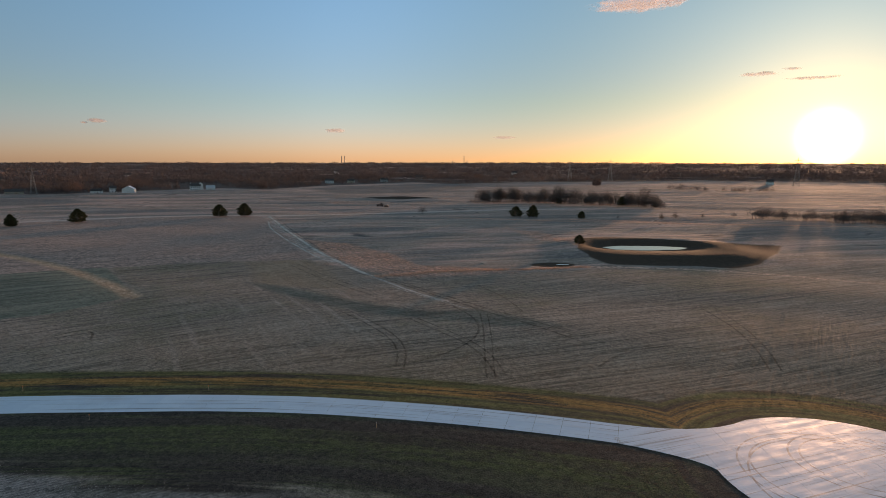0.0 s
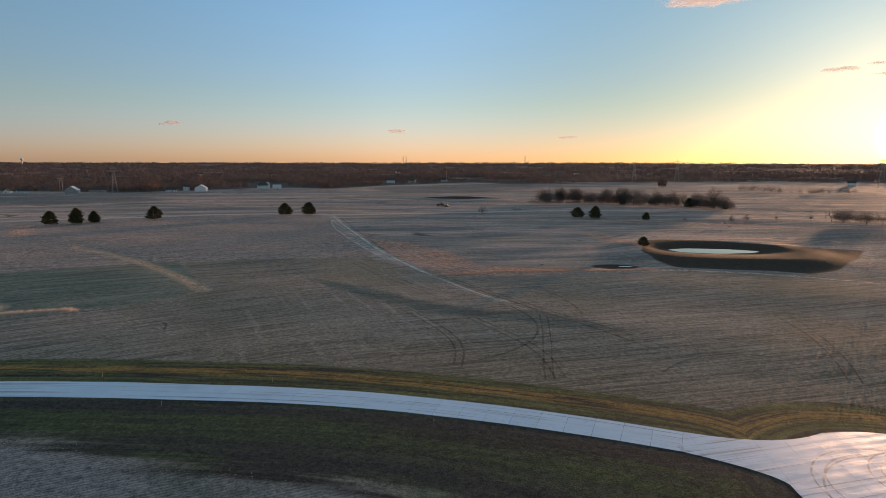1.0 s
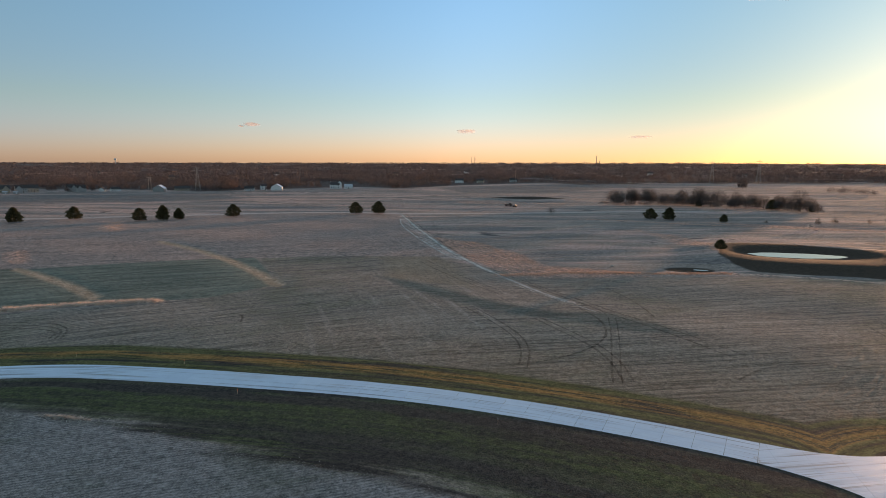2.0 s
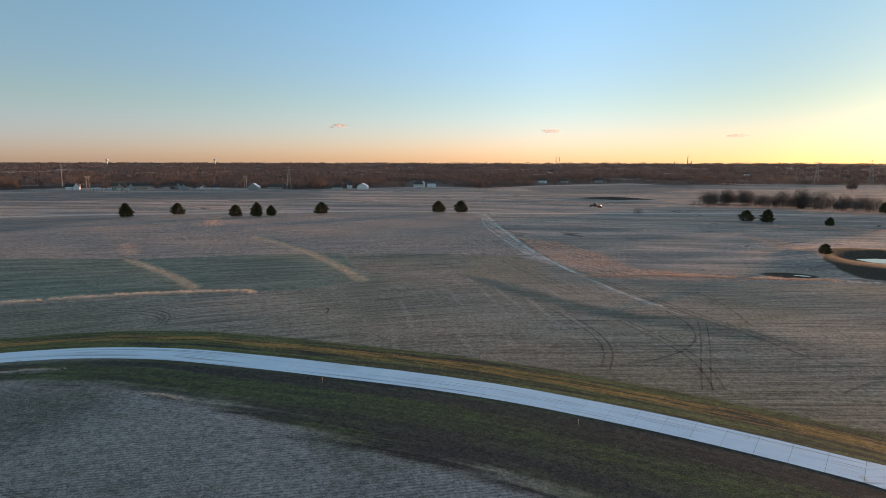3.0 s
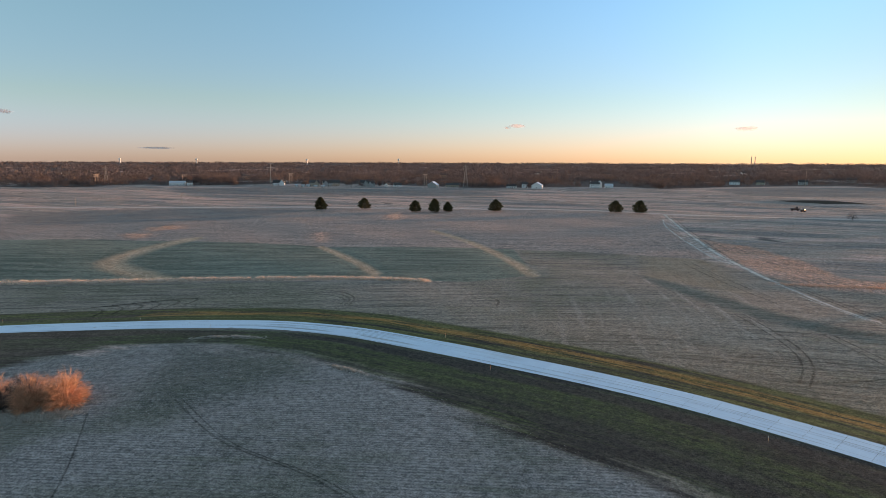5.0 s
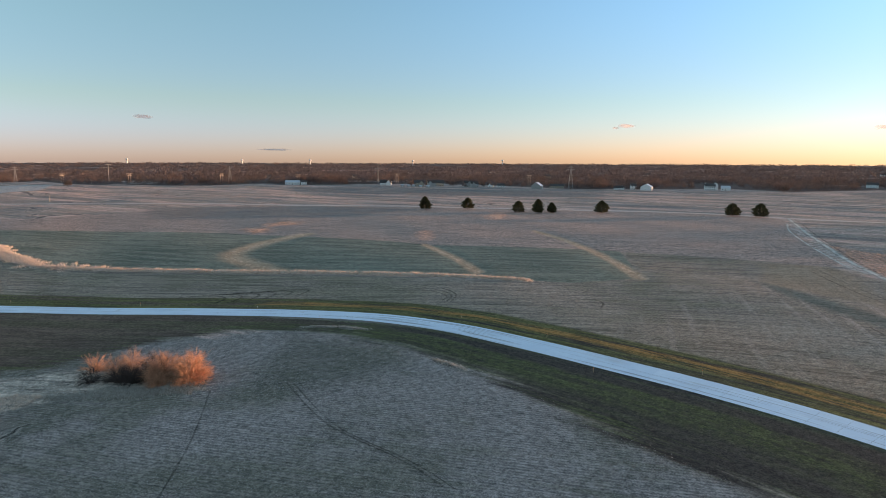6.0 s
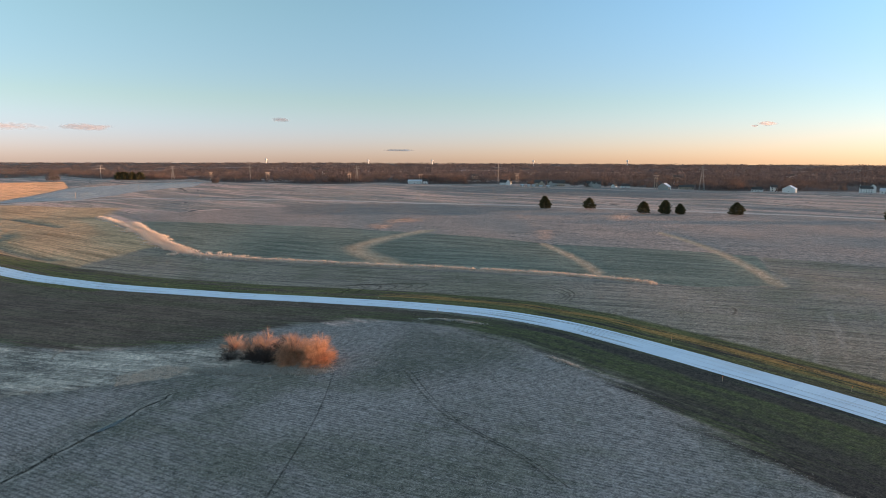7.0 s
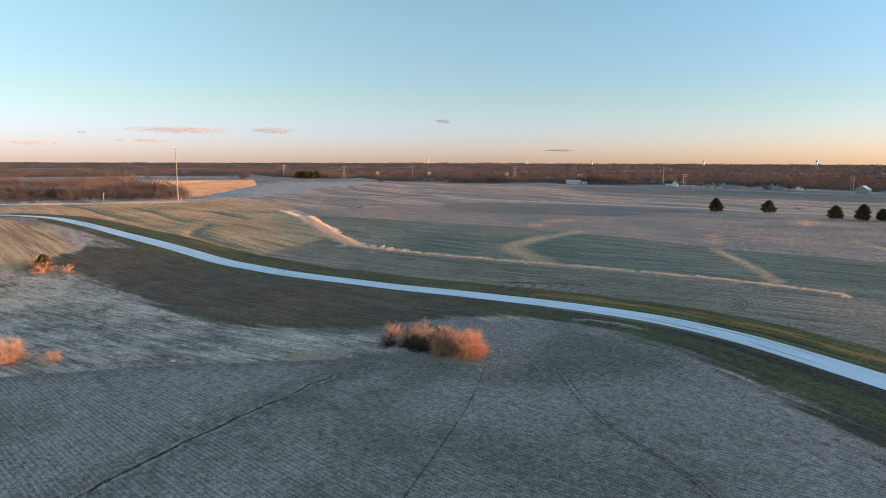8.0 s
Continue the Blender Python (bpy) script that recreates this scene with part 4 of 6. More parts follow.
def build_road():
    road = thing("road", 0, 0, 0.0, label="curving new pale concrete street ending in a round turning place", category="road", kind="structure")
    pts, along = resample(ROAD, 4.6)
    tan = np.gradient(pts, axis=0)
    tan /= np.hypot(*tan.T)[:, None]
    side = np.stack([-tan[:, 1], tan[:, 0]], -1)
    far = bmesh.new()
    for k in range(len(pts) - 1):
        a, b = pts[k] + tan[k] * 0.02, pts[k + 1] - tan[k + 1] * 0.02
        for lo, hi in ((-ROAD_HALF, -0.02), (0.02, ROAD_HALF)):
            ring = np.array([a + side[k] * lo, b + side[k + 1] * lo, b + side[k + 1] * hi, a + side[k] * hi])
            lane = [(along[k], lo), (along[k + 1], lo), (along[k + 1], hi), (along[k], hi)]
            bm = slab_mesh(ring, lane)
            if pts[k][0] > -330:
                part("slab", bm, M_CONCRETE, road)
            else:
                me = bpy.data.meshes.new("far_slab")
                bm.to_mesh(me)
                bm.free()
                far.from_mesh(me)
    part("far_slabs", far, M_CONCRETE, road)["kind"] = "stuff"
    # the turning place: its outline, cut into slabs
    end, way, left = pts[-1], tan[-1], side[-1]
    arc = [(BULB[0] + BULB_R * math.cos(a), BULB[1] + BULB_R * math.sin(a)) for a in np.linspace(math.radians(112), math.radians(-152 - 30), 60)]
    top, low = end + left * ROAD_HALF + way * 0.02, end - left * ROAD_HALF + way * 0.02

    def bow(p0, p1, p2, n=8):
        p0, p1, p2 = np.array(p0), np.array(p1), np.array(p2)
        return [tuple((1 - u) ** 2 * p0 + 2 * u * (1 - u) * p1 + u * u * p2) for u in np.linspace(0, 1, n)[1:-1]]

    ring = [tuple(top)] + bow(top, (43.5, 95.0), arc[0]) + arc + bow(arc[-1], (39.0, 87.0), low) + [tuple(low)]
    for i in range(12):
        for j in range(12):
            x0, y0 = 26 + i * 4.8, 58 + j * 4.8
            cut = clip_ring(ring, x0 + 0.01, y0 + 0.01, x0 + 4.79, y0 + 4.79)
            if len(cut) < 3:
                continue
            keep = [p for p, q in zip(cut, cut[1:] + cut[:1]) if math.dist(p, q) > 0.02]
            if len(keep) < 3:
                continue
            part("slab", slab_mesh(np.array(keep), [(p[0] * 0.9 + p[1] * 0.3, p[1] * 0.9 - p[0] * 0.35) for p in keep]), M_CONCRETE, road)


# ---- marks worn into the fields ----
def mark_material(name, low, high, keep):
    """Earth that wheels have laid bare, thinning out towards its rims and in places altogether."""
    m = Nodes(name)
    fine, clump, mid = m.noise(0.3, 3, 0.7), m.noise(1.4, 3, 0.65), m.noise(8.0, 3, 0.6)
    v = m.node("ShaderNodeSeparateXYZ", {0: m.node("ShaderNodeUVMap", uv_map="lane").outputs[0]}).outputs[1]
    rim = m.math("ADD", m.math("ABSOLUTE", v), m.math("MULTIPLY", m.math("SUBTRACT", clump, 0.5), 2.2))
    worn = m.math("ADD", m.math("MULTIPLY", clump, 0.5), m.math("MULTIPLY", mid, 0.5))
    cover = m.math("MULTIPLY", m.span(rim, 0.45, 1.0, 1.0, 0.0), m.span(worn, 0.36, 0.56, keep * 0.35, keep))
    m.finish(m.mix(m.span(fine, 0.3, 0.7), low, high), 0.95, fine, 0.05, 0.6, spec=0.1)
    clear = m.node("ShaderNodeBsdfTransparent")
    both = m.node("ShaderNodeMixShader", {0: cover, 1: clear.outputs[0], 2: m.shader.outputs[0]})
    m.tree.links.new(both.outputs[0], m.tree.nodes["Material Output"].inputs[0])
    return m.mat


M_RUT = mark_material("bare_rut_earth", (0.030, 0.029, 0.025), (0.085, 0.078, 0.066), 0.42)
M_WORN = mark_material("worn_pale_earth", (0.44, 0.40, 0.36), (0.84, 0.77, 0.69), 1.0)


def marks(name, ways, material, label, lift=0.05):
    """Strips of worn ground along some ways, joined into one piece of stuff."""
    verts, faces, lanes = [], [], []
    for half, way in ways:
        pts, along = resample(way, 0.9)
        side = np.gradient(pts, axis=0)
        side = np.stack([-side[:, 1], side[:, 0]], -1) / np.hypot(*side.T)[:, None]
        for v in (-1.0, 0.0, 1.0):
            p = pts + side * v * half
            verts.extend(np.stack([p[:, 0], p[:, 1], height(p[:, 0], p[:, 1]) + lift], -1))
            lanes.extend((u, v) for u in along)
        n, k = len(pts), len(verts) - 3 * len(pts)
        for row in (0, 1):
            i = k + row * n + np.arange(n - 1)
            faces.append(np.stack([i, i + 1, i + n + 1, i + n], -1))
    ob = arrays(name, np.array(verts), np.concatenate(faces), material, smooth=True)
    uv = ob.data.uv_layers.new(name="lane")
    index = np.empty(len(ob.data.loops), np.int32)
    ob.data.loops.foreach_get("vertex_index", index)
    uv.data.foreach_set("uv", np.array(lanes, np.float32)[index].ravel())
    return tagged(ob, label, "track", kind="stuff")


marks("wheel_marks", WHEELS + [(0.25, RUT_A), (0.22, RUT_B), (0.2, [(x + 1.8, y + 0.6) for x, y in RUT_A])], M_RUT, "dark wheel marks pressed into the winter fields")
marks("wheel_marks", [(0.55, [(-135, 490), (-118, 446), (-99.5, 396), (-80.6, 351), (-63, 311), (-45.4, 271)])], M_RUT, "dark rut beside the pale dirt track")
marks("dirt_track", [(1.5, TRACK[:8]), (0.6, TRACK[7:]), (0.7, TRACK_ARM), (0.35, [(-18.6, 214.5), (-9, 201.5), (1, 189.5), (8, 180)])], M_WORN, "pale worn dirt track running down through the fields")


# ---- water ----
def build_water(name, at, half, z, label, turn=0.0):
    bm = bmesh.new()
    ring = []
    for k in range(48):
        a = k * math.tau / 48
        r = 1 + 0.05 * math.sin(3 * a + 1) + 0.03 * math.sin(7 * a)
        u, v = half[0] * r * math.cos(a), half[1] * r * math.sin(a)
        ring.append(bm.verts.new((at[0] + u * math.cos(turn) - v * math.sin(turn), at[1] + u * math.sin(turn) + v * math.cos(turn), z)))
    bm.faces.new(ring)
    tagged(part(name, bm, M_WATER), label, "water", kind="structure")


build_water("water", SHORE_AT, (SHORE[0] * 1.02, SHORE[1] * 1.02), 0.06, "still farm pond reflecting the pale evening sky")
build_water("water", (51.5, 260.3), (3.0, 1.2), height1(51.5, 260.3) + 0.18, "small puddle in a muddy dugout")
build_water("water", (-110.4, 7.4), (3.0, 0.5), height1(-110.4, 7.4) + 0.16, "little pool in a field drain", radians(127))


# ---- plants ----
def cedar_parts(seed, tall, wide, cone):
    """Trunk and crown of a dense evergreen: many small sprays on lobed boughs."""
    rng = np.random.default_rng(seed)
    bm = bmesh.new()
    add_rod(bm, (0, 0, -0.2), (0, 0, tall * 0.55), tall * 0.028, tall * 0.012, 7)
    trunk = bm
    n = 2600
    h = rng.uniform(0.04, 1.0, n) ** 0.9
    a = rng.uniform(0, math.tau, n)
    shape = np.where(h < 0.34, 0.72 + 0.28 * np.sqrt(np.clip(h / 0.34, 0, 1)), np.clip(1 - ((h - 0.34) / 0.67) ** (2.6 - 1.6 * cone), 0, 1) ** 0.75)
    lobe = 0.93 + 0.20 * np.sin(3 * a + seed + 5 * h) + 0.17 * np.sin(7 * a - 9 * h + seed) + 0.19 * np.sin(23 * h + 2 * a + seed)
    r = wide / 2 * shape * lobe * rng.uniform(0.45, 1.06, n) ** 0.4
    c = np.stack([r * np.cos(a), r * np.sin(a), tall * (0.03 + 0.97 * h)], -1)
    out = np.stack([np.cos(a), np.sin(a), rng.uniform(0.2, 1.4, n)], -1)
    out /= np.linalg.norm(out, axis=1)[:, None]
    size = tall * rng.uniform(0.03, 0.085, n)[:, None]
    s = np.cross(out, rng.normal(size=(n, 3)))
    s /= np.linalg.norm(s, axis=1)[:, None]
    verts = np.stack([c + out * size * 1.3, c + s * size * 0.6 - out * size * 0.4, c - s * size * 0.6 - out * size * 0.4], 1).reshape(-1, 3)
    return trunk, verts, np.arange(n * 3).reshape(-1, 3)


def cedar(x, y, tall, wide, cone, seed, label):
    tree = thing("cedar_tree", x, y, label=label, category="tree", group="evergreens by the lane")
    bm, verts, faces = cedar_parts(seed, tall, wide, cone)
    part("trunk", bm, M_BARK, tree)
    arrays("crown", verts, faces, M_CEDAR, tree)
    return tree


def twig_cloud(rng, n, base, tall, wide, lean=0.0, thick=0.03, low=0.25, reach=1.0):
    """Slender twigs that spread from the limbs of a bare crown, as three-sided spikes flattened to two faces."""
    a = rng.uniform(0, math.tau, n)
    e = rng.uniform(0.1, 1.0, n)
    r = wide / 2 * np.sqrt(rng.uniform(0.02, 1, n))
    z = tall * (low + (1 - low) * e) * np.sqrt(np.maximum(1 - 0.75 * (r / (wide / 2)) ** 2 * (e > 0.4), 0.15))
    c = np.stack([r * np.cos(a), r * np.sin(a), z], -1) + base
    way = np.stack([np.cos(a) * r / wide * 2, np.sin(a) * r / wide * 2, rng.uniform(0.5, 1.4, n)], -1) + rng.normal(0, 0.35, (n, 3))
    way /= np.linalg.norm(way, axis=1)[:, None]
    size = tall * reach * rng.uniform(0.07, 0.17, n)[:, None]
    s = np.cross(way, rng.normal(size=(n, 3)))
    s /= np.linalg.norm(s, axis=1)[:, None]
    w = thick * rng.uniform(0.7, 1.4, n)[:, None]
    return np.stack([c + way * size, c - way * size + s * w, c - way * size - s * w], 1).reshape(-1, 3)


def bare_tree_parts(seed, tall, wide, count, thick):
    rng = np.random.default_rng(seed)
    bm = bmesh.new()
    add_rod(bm, (0, 0, -0.3), (0, 0, tall * 0.45), tall * 0.018, tall * 0.013, 6)
    for k in range(9):
        a = k * 2.4 + rng.uniform(-0.4, 0.4)
        h = tall * rng.uniform(0.22, 0.45)
        r = wide / 2 * rng.uniform(0.5, 0.85)
        tip = (r * math.cos(a), r * math.sin(a), h + tall * rng.uniform(0.3, 0.5))
        knee = (tip[0] * 0.4, tip[1] * 0.4, h + (tip[2] - h) * 0.55)
        add_rod(bm, (0, 0, h), knee, tall * 0.010, tall * 0.007, 4)
        add_rod(bm, knee, tip, tall * 0.007, tall * 0.002, 4)
    verts = twig_cloud(rng, count, 0.0, tall, wide, thick=thick, low=0.14)
    return bm, verts, np.arange(count * 3).reshape(-1, 3)


def bare_tree(x, y, tall, wide, seed, label, material=None, count=700, thick=None, group=""):
    tree = thing("bare_tree", x, y, label=label, category="tree", group=group)
    bm, verts, faces = bare_tree_parts(seed, tall, wide, count, thick or tall * 0.006)
    part("trunk", bm, M_BARK, tree)
    arrays("crown", verts, faces, material or M_TWIG, tree)
    return tree


def shrub(x, y, tall, wide, seed, label, material=None, stems=46, twig=22, group="shrub thicket"):
    """A many-stemmed bare shrub: stems fanning into a round crown of fine twigs down to the ground."""
    rng = np.random.default_rng(seed)
    bush = thing("shrub", x, y, label=label, category="shrub", group=group)
    verts, faces = [], []
    stems, twig = int(stems * 2.2), max(5, int(twig / 2.2))

    def spike(p, q, r0, r1):
        w = q - p
        s = np.cross(w, rng.normal(size=3))
        s /= np.linalg.norm(s) + 1e-9
        u = np.cross(s, w / (np.linalg.norm(w) + 1e-9))
        k = len(verts)
        for c, r in ((p, r0), (q, r1)):
            for a in (0, 2.094, 4.189):
                verts.append(c + (s * math.cos(a) + u * math.sin(a)) * r)
        for i in range(3):
            j = (i + 1) % 3
            faces.append((k + i, k + j, k + 3 + j, k + 3 + i))

    size = np.array([wide / 2, wide / 2, tall])
    for _ in range(stems):
        a = rng.uniform(0, math.tau)
        lean = math.acos(rng.uniform(0.05, 1.0) ** 1.35)
        way = np.array([math.cos(a) * math.sin(lean), math.sin(a) * math.sin(lean), math.cos(lean)])
        off = way / size
        off /= np.linalg.norm(off)
        root = np.array([math.cos(a), math.sin(a), 0]) * 0.12 * wide * rng.uniform(0, 1) + np.array([0, 0, -0.1])
        tip = way * size * rng.uniform(0.70, 0.97)
        knee = root + (tip - root) * 0.5 + np.array([0, 0, 0.10 * tall]) + rng.normal(0, 0.12, 3)
        spike(root, knee, 0.05, 0.03)
        spike(knee, tip, 0.03, 0.012)
        for _ in range(twig):
            u = rng.uniform(0.25, 1.0)
            p = root + (knee - root) * u * 2 if u < 0.5 else knee + (tip - knee) * (u - 0.5) * 2
            d = off + rng.normal(0, 0.42, 3)
            q = p + d * tall * rng.uniform(0.06, 0.14)
            q[2] = max(q[2], 0.05)
            spike(p, q, 0.026, 0.011)
            for _ in range(2):
                e = q + (d + rng.normal(0, 0.5, 3)) * tall * rng.uniform(0.04, 0.09)
                e[2] = max(e[2], 0.05)
                spike(p + (q - p) * rng.uniform(0.4, 1.0), e, 0.013, 0.006)
    arrays("crown", np.array(verts), np.array(faces), material or M_RED_TWIG, bush)
    return bush


def tufts(name, spots, tall, blades, material, label, seed):
    """Grass in bunches of bent blades, one joined piece of stuff."""
    rng = np.random.default_rng(seed)
    n = len(spots)
    x = np.repeat(spots[:, 0], blades) + rng.normal(0, 0.22, n * blades)
    y = np.repeat(spots[:, 1], blades) + rng.normal(0, 0.22, n * blades)
    h = np.repeat(tall * rng.uniform(0.5, 1.2, n), blades) * rng.uniform(0.6, 1.1, n * blades)
    c = np.stack([x, y, height(x, y) - 0.03], -1)
    a = rng.uniform(0, math.tau, n * blades)
    s = np.stack([np.cos(a), np.sin(a), 0 * a], -1) * (0.05 + 0.06 * h[:, None])
    tip = c + np.stack([rng.normal(0, 0.6, n * blades) * h, rng.normal(0, 0.6, n * blades) * h, h], -1)
    verts = np.stack([c - s, c + s, tip], 1).reshape(-1, 3)
    ob = arrays(name, verts, np.arange(len(verts)).reshape(-1, 3), material)
    return tagged(ob, label, "grass", kind="stuff")


def scatter(rng, n, ring):
    pts = np.array(ring)
    out = rng.uniform(pts.min(0), pts.max(0), (n, 2))
    return out[patch_gap(out[:, 0], out[:, 1], ring) < 0]


def along_line(rng, n, line, half):
    p, _ = resample(line, 0.5)
    k = rng.integers(0, len(p) - 1, n)
    return p[k] + rng.normal(0, half, (n, 2))


def clustered(rng, n, line, half):
    """Spots in uneven bunches along a line."""
    heart = np.repeat(along_line(rng, n // 11, line, half), 11, axis=0)
    return heart + rng.normal(0, 0.75, heart.shape)


CEDARS = [(-286, 405.5, 7.7, 6.5, 0.7), (-174, 478.6, 9.3, 9.6, 0.55), (-156, 483.7, 9.8, 9.6, 0.62), (58.3, 488.6, 7.9, 8.6, 0.5), (71.4, 486, 9.2, 7.8, 0.7), (108.3, 478.8, 5.6, 5.2, 0.7),
          (-375, 351, 10.4, 8.6, 0.75), (-357, 384, 9.2, 9.0, 0.7), (-304, 386, 9.0, 8.2, 0.6), (-290, 393, 10.6, 7.6, 0.7), (-284, 404, 6.6, 5.2, 0.75), (-260, 437, 9.6, 9.8, 0.75)]
for k, (x, y, tall, wide, cone) in enumerate(CEDARS):
    kind = "broad round" if cone < 0.63 else "cone-shaped"
    cedar(x, y, tall, wide, cone, 11 + k, f"{kind} dark green cedar standing alone beside the farm lane")
cedar(70.2, 313.2, 4.6, 4.6, 0.5, 40, "small dark round cedar on the pond bank")
cedar(-289.0, -73.0, 6.6, 5.6, 0.8, 41, "small olive cedar grown through russet brush")


# ---- shrubs, grass and stones by the road ----
shrub(-118.2, 46.7, 6.3, 8.2, 3, "bare russet shrub glowing in low sun, with arching twigs", stems=125, twig=20)
shrub(-123.0, 43.2, 6.2, 8.0, 4, "bare russet shrub with a round dense crown of twigs", stems=125, twig=20)
shrub(-126.3, 38.6, 4.6, 6.4, 5, "low grey-brown bare shrub in the shade of its neighbours", M_TWIG, 44, 20)
shrub(-131.4, 40.4, 6.2, 6.6, 6, "upright bare shrub with russet tips behind the thicket", M_RED_TWIG, 36, 18)
shrub(-140.3, 35.4, 4.0, 6.7, 7, "low spreading russet shrub at the end of the thicket", M_RED_TWIG, 34, 16)
shrub(-133.6, 32.7, 3.6, 5.6, 8, "low grey bramble bush in rank grass", M_TWIG, 30, 16)
shrub(-156.5, -48.1, 6.7, 8.4, 9, "pale russet bare shrub on the field edge", M_RED_TWIG, 50, 20)
shrub(-153.8, -39.1, 2.9, 5.6, 10, "low russet brush beside a bare shrub", M_RED_TWIG, 24, 14)
shrub(-285, -71.8, 4.9, 12.0, 12, "russet brush round a small cedar", M_RED_TWIG, 50, 18)
shrub(-294.2, -77.9, 6.2, 12.5, 13, "pale brown brush round a small cedar", M_RED_TWIG, 50, 18)
shrub(-282.5, -63.3, 4.2, 7.0, 14, "small russet bush by the bare bank", M_RED_TWIG, 26, 14)

stubble_cover("stubble", [(-76.5, 89), (-134, 81), (-153, 48), (-160, 9), (-170, -40), (-120, -60), (-40, -20), (0, 40), (40, 60), (-20, 77)], 8.0, 0.15, 0.05, 201, "short grey stubble in rows on the field south of the road", row=0.76, material=M_STUBBLE)
stubble_cover("stubble", FIELD, 2.2, 0.15, 0.085, 202, "short dry stubble on the worked field")
stubble_cover("stubble", MAIZE + [(-478, 60)], 1.0, 0.30, 0.17, 203, "pinkish maize stubble up the slope")
stubble_cover("pasture_grass", [(-480.6, -150.2), (-620, -150), (-690, 60), (-520, 290), (-311.4, 62.3), (-275.7, 6), (-335.3, -39)], 1.6, 0.15, 0.08, 204, "tan dry pasture grass west of the road")
stubble_cover("pasture_grass", [(-288, -74.9), (-270.9, -149.1), (-520.6, -230.3), (-500, -160), (-411.3, -97.7), (-337, -69.6)], 1.6, 0.13, 0.07, 207, "tan rough pasture south of the road")
stubble_cover("pasture_grass", [(-62, 274), (30, 240), (320, 300), (420, 390), (110, 560), (-130, 500), (-130, 470), (-80, 330)], 0.9, 0.20, 0.12, 205, "dry pasture grass round the pond", gap=3.0)
stubble_cover("pasture_grass", [(-700, 50), (-620, 180), (-440, 355), (-200, 500), (110, 570), (420, 400), (700, 800), (300, 1150), (-60, 1150), (-350, 880), (-560, 740), (-800, 620), (-960, 380), (-1250, 280), (-1300, 130), (-760, 0)], 0.25, 0.26, 0.24, 206, "far dry pasture beyond the lane", gap=8.0)
stubble_cover("straw_stubble", STRAW_FIELD, 1.0, 0.24, 0.2, 208, "straw stubble on a far field, coloured golden as if sunlit")

shrub(-127.5, 43.0, 5.2, 6.5, 15, "dense grey-brown shrub at the back of a thicket", M_TWIG, 50, 22)
shrub(-129.5, 36.8, 3.4, 6.5, 16, "dark low shrub filling a thicket", M_TWIG, 50, 20)
shrub(-121.0, 41.0, 2.6, 4.6, 17, "russet undergrowth at the foot of a thicket", M_RED_TWIG, 50, 18)
shrub(-134.5, 38.0, 4.0, 6.0, 18, "russet-tipped low shrub at the thicket end", M_RED_TWIG, 40, 18)
rng = np.random.default_rng(5)
tufts("dry_grass", np.vstack([scatter(rng, 16000, RANK), along_line(rng, 900, [(-115.3, 48), (-120.4, 39.5), (-127.8, 32)], 0.9)]), 0.38, 5, M_DRY, "rank pale dry grass along the field edge", 6)
tufts("dry_grass", clustered(rng, 1300, [(-112.6, 45.5), (-117.5, 38.6), (-124.5, 30.5), (-131, 24)], 0.7), 0.5, 5, M_DRY, "tall pale dry grass fringing a thicket", 13)
tufts("dry_grass", scatter(rng, 700, [(-131, 10.2), (-136.9, 11.3), (-138.1, 21.3), (-131.9, 24.5), (-128.9, 19)]), 0.45, 7, M_STRAW, "tall pale clump of dry grass", 7)
tufts("dry_grass", np.vstack([clustered(rng, 11000, DITCH, 0.8), clustered(rng, 2600, DITCH[:7], 3.0), clustered(rng, 3500, DITCH_ARM, 0.9)]), 1.0, 4, M_STRAW, "tall dry grass filling a drainage ditch, paled as if sunlit", 8)
tufts("dry_grass", np.vstack([along_line(rng, 1500, CREEK, 0.8)]), 0.22, 3, M_DRY, "short tufts of dry grass along a drain", 9)
tufts("dry_grass", along_line(rng, 5000, LOT_STRIP, 4.0), 0.5, 3, M_STRAW, "dry grass along a farm lane, paled as if sunlit", 12)
tufts("sunlit_russet_grass", np.vstack([scatter(rng, 7000, SUNLIT_RUSSET)] + [g + rng.normal(0, 4.0, g.shape) for g in (scatter(rng, 420, patch) for patch in GLOW[1:])] + [along_line(rng, 1500, STRIP[:6], 1.2), along_line(rng, 900, HEDGE_PATH[2:], 2.0)]), 0.62, 3, M_SUNLIT_RUSSET, "dry grass beside the dirt track, coloured russet as if sunlit", 10)
tufts("dry_grass", np.vstack([along_line(rng, 260, l, w) for l, w in ((BEND, 2.4), (GULLY_A, 1.3), (GULLY_B, 1.5), ([(-337, 170), (-347, 195), (-348, 212)], 4), ([(-342, 298), (-275, 249)], 4), ([(-282, 328), (-297, 350)], 4))]), 0.3, 3, M_STRAW, "thin tan grass in shallow gullies", 11)


def stone(x, y, size, seed, label):
    r = random.Random(seed)
    bm = bmesh.new()
    bmesh.ops.create_icosphere(bm, subdivisions=2, radius=size)
    for v in bm.verts:
        k = 0.75 + 0.4 * noise.noise(v.co / size * 1.3 + Vector((seed, 0, 0)))
        v.co = Vector((v.co.x * k * 1.2, v.co.y * k, v.co.z * k * 0.65))
    ob = part("stone", bm, M_STONE)
    ob.matrix_world = pose(x, y, height1(x, y) + size * 0.25, 0, 0, r.uniform(0, 360))
    return tagged(ob, label, "stone")


stone(-141.9, -13.7, 0.8, 1, "pale boulder lying in dry grass")
stone(17, 262, 0.9, 2, "pale boulder lying on the open field")


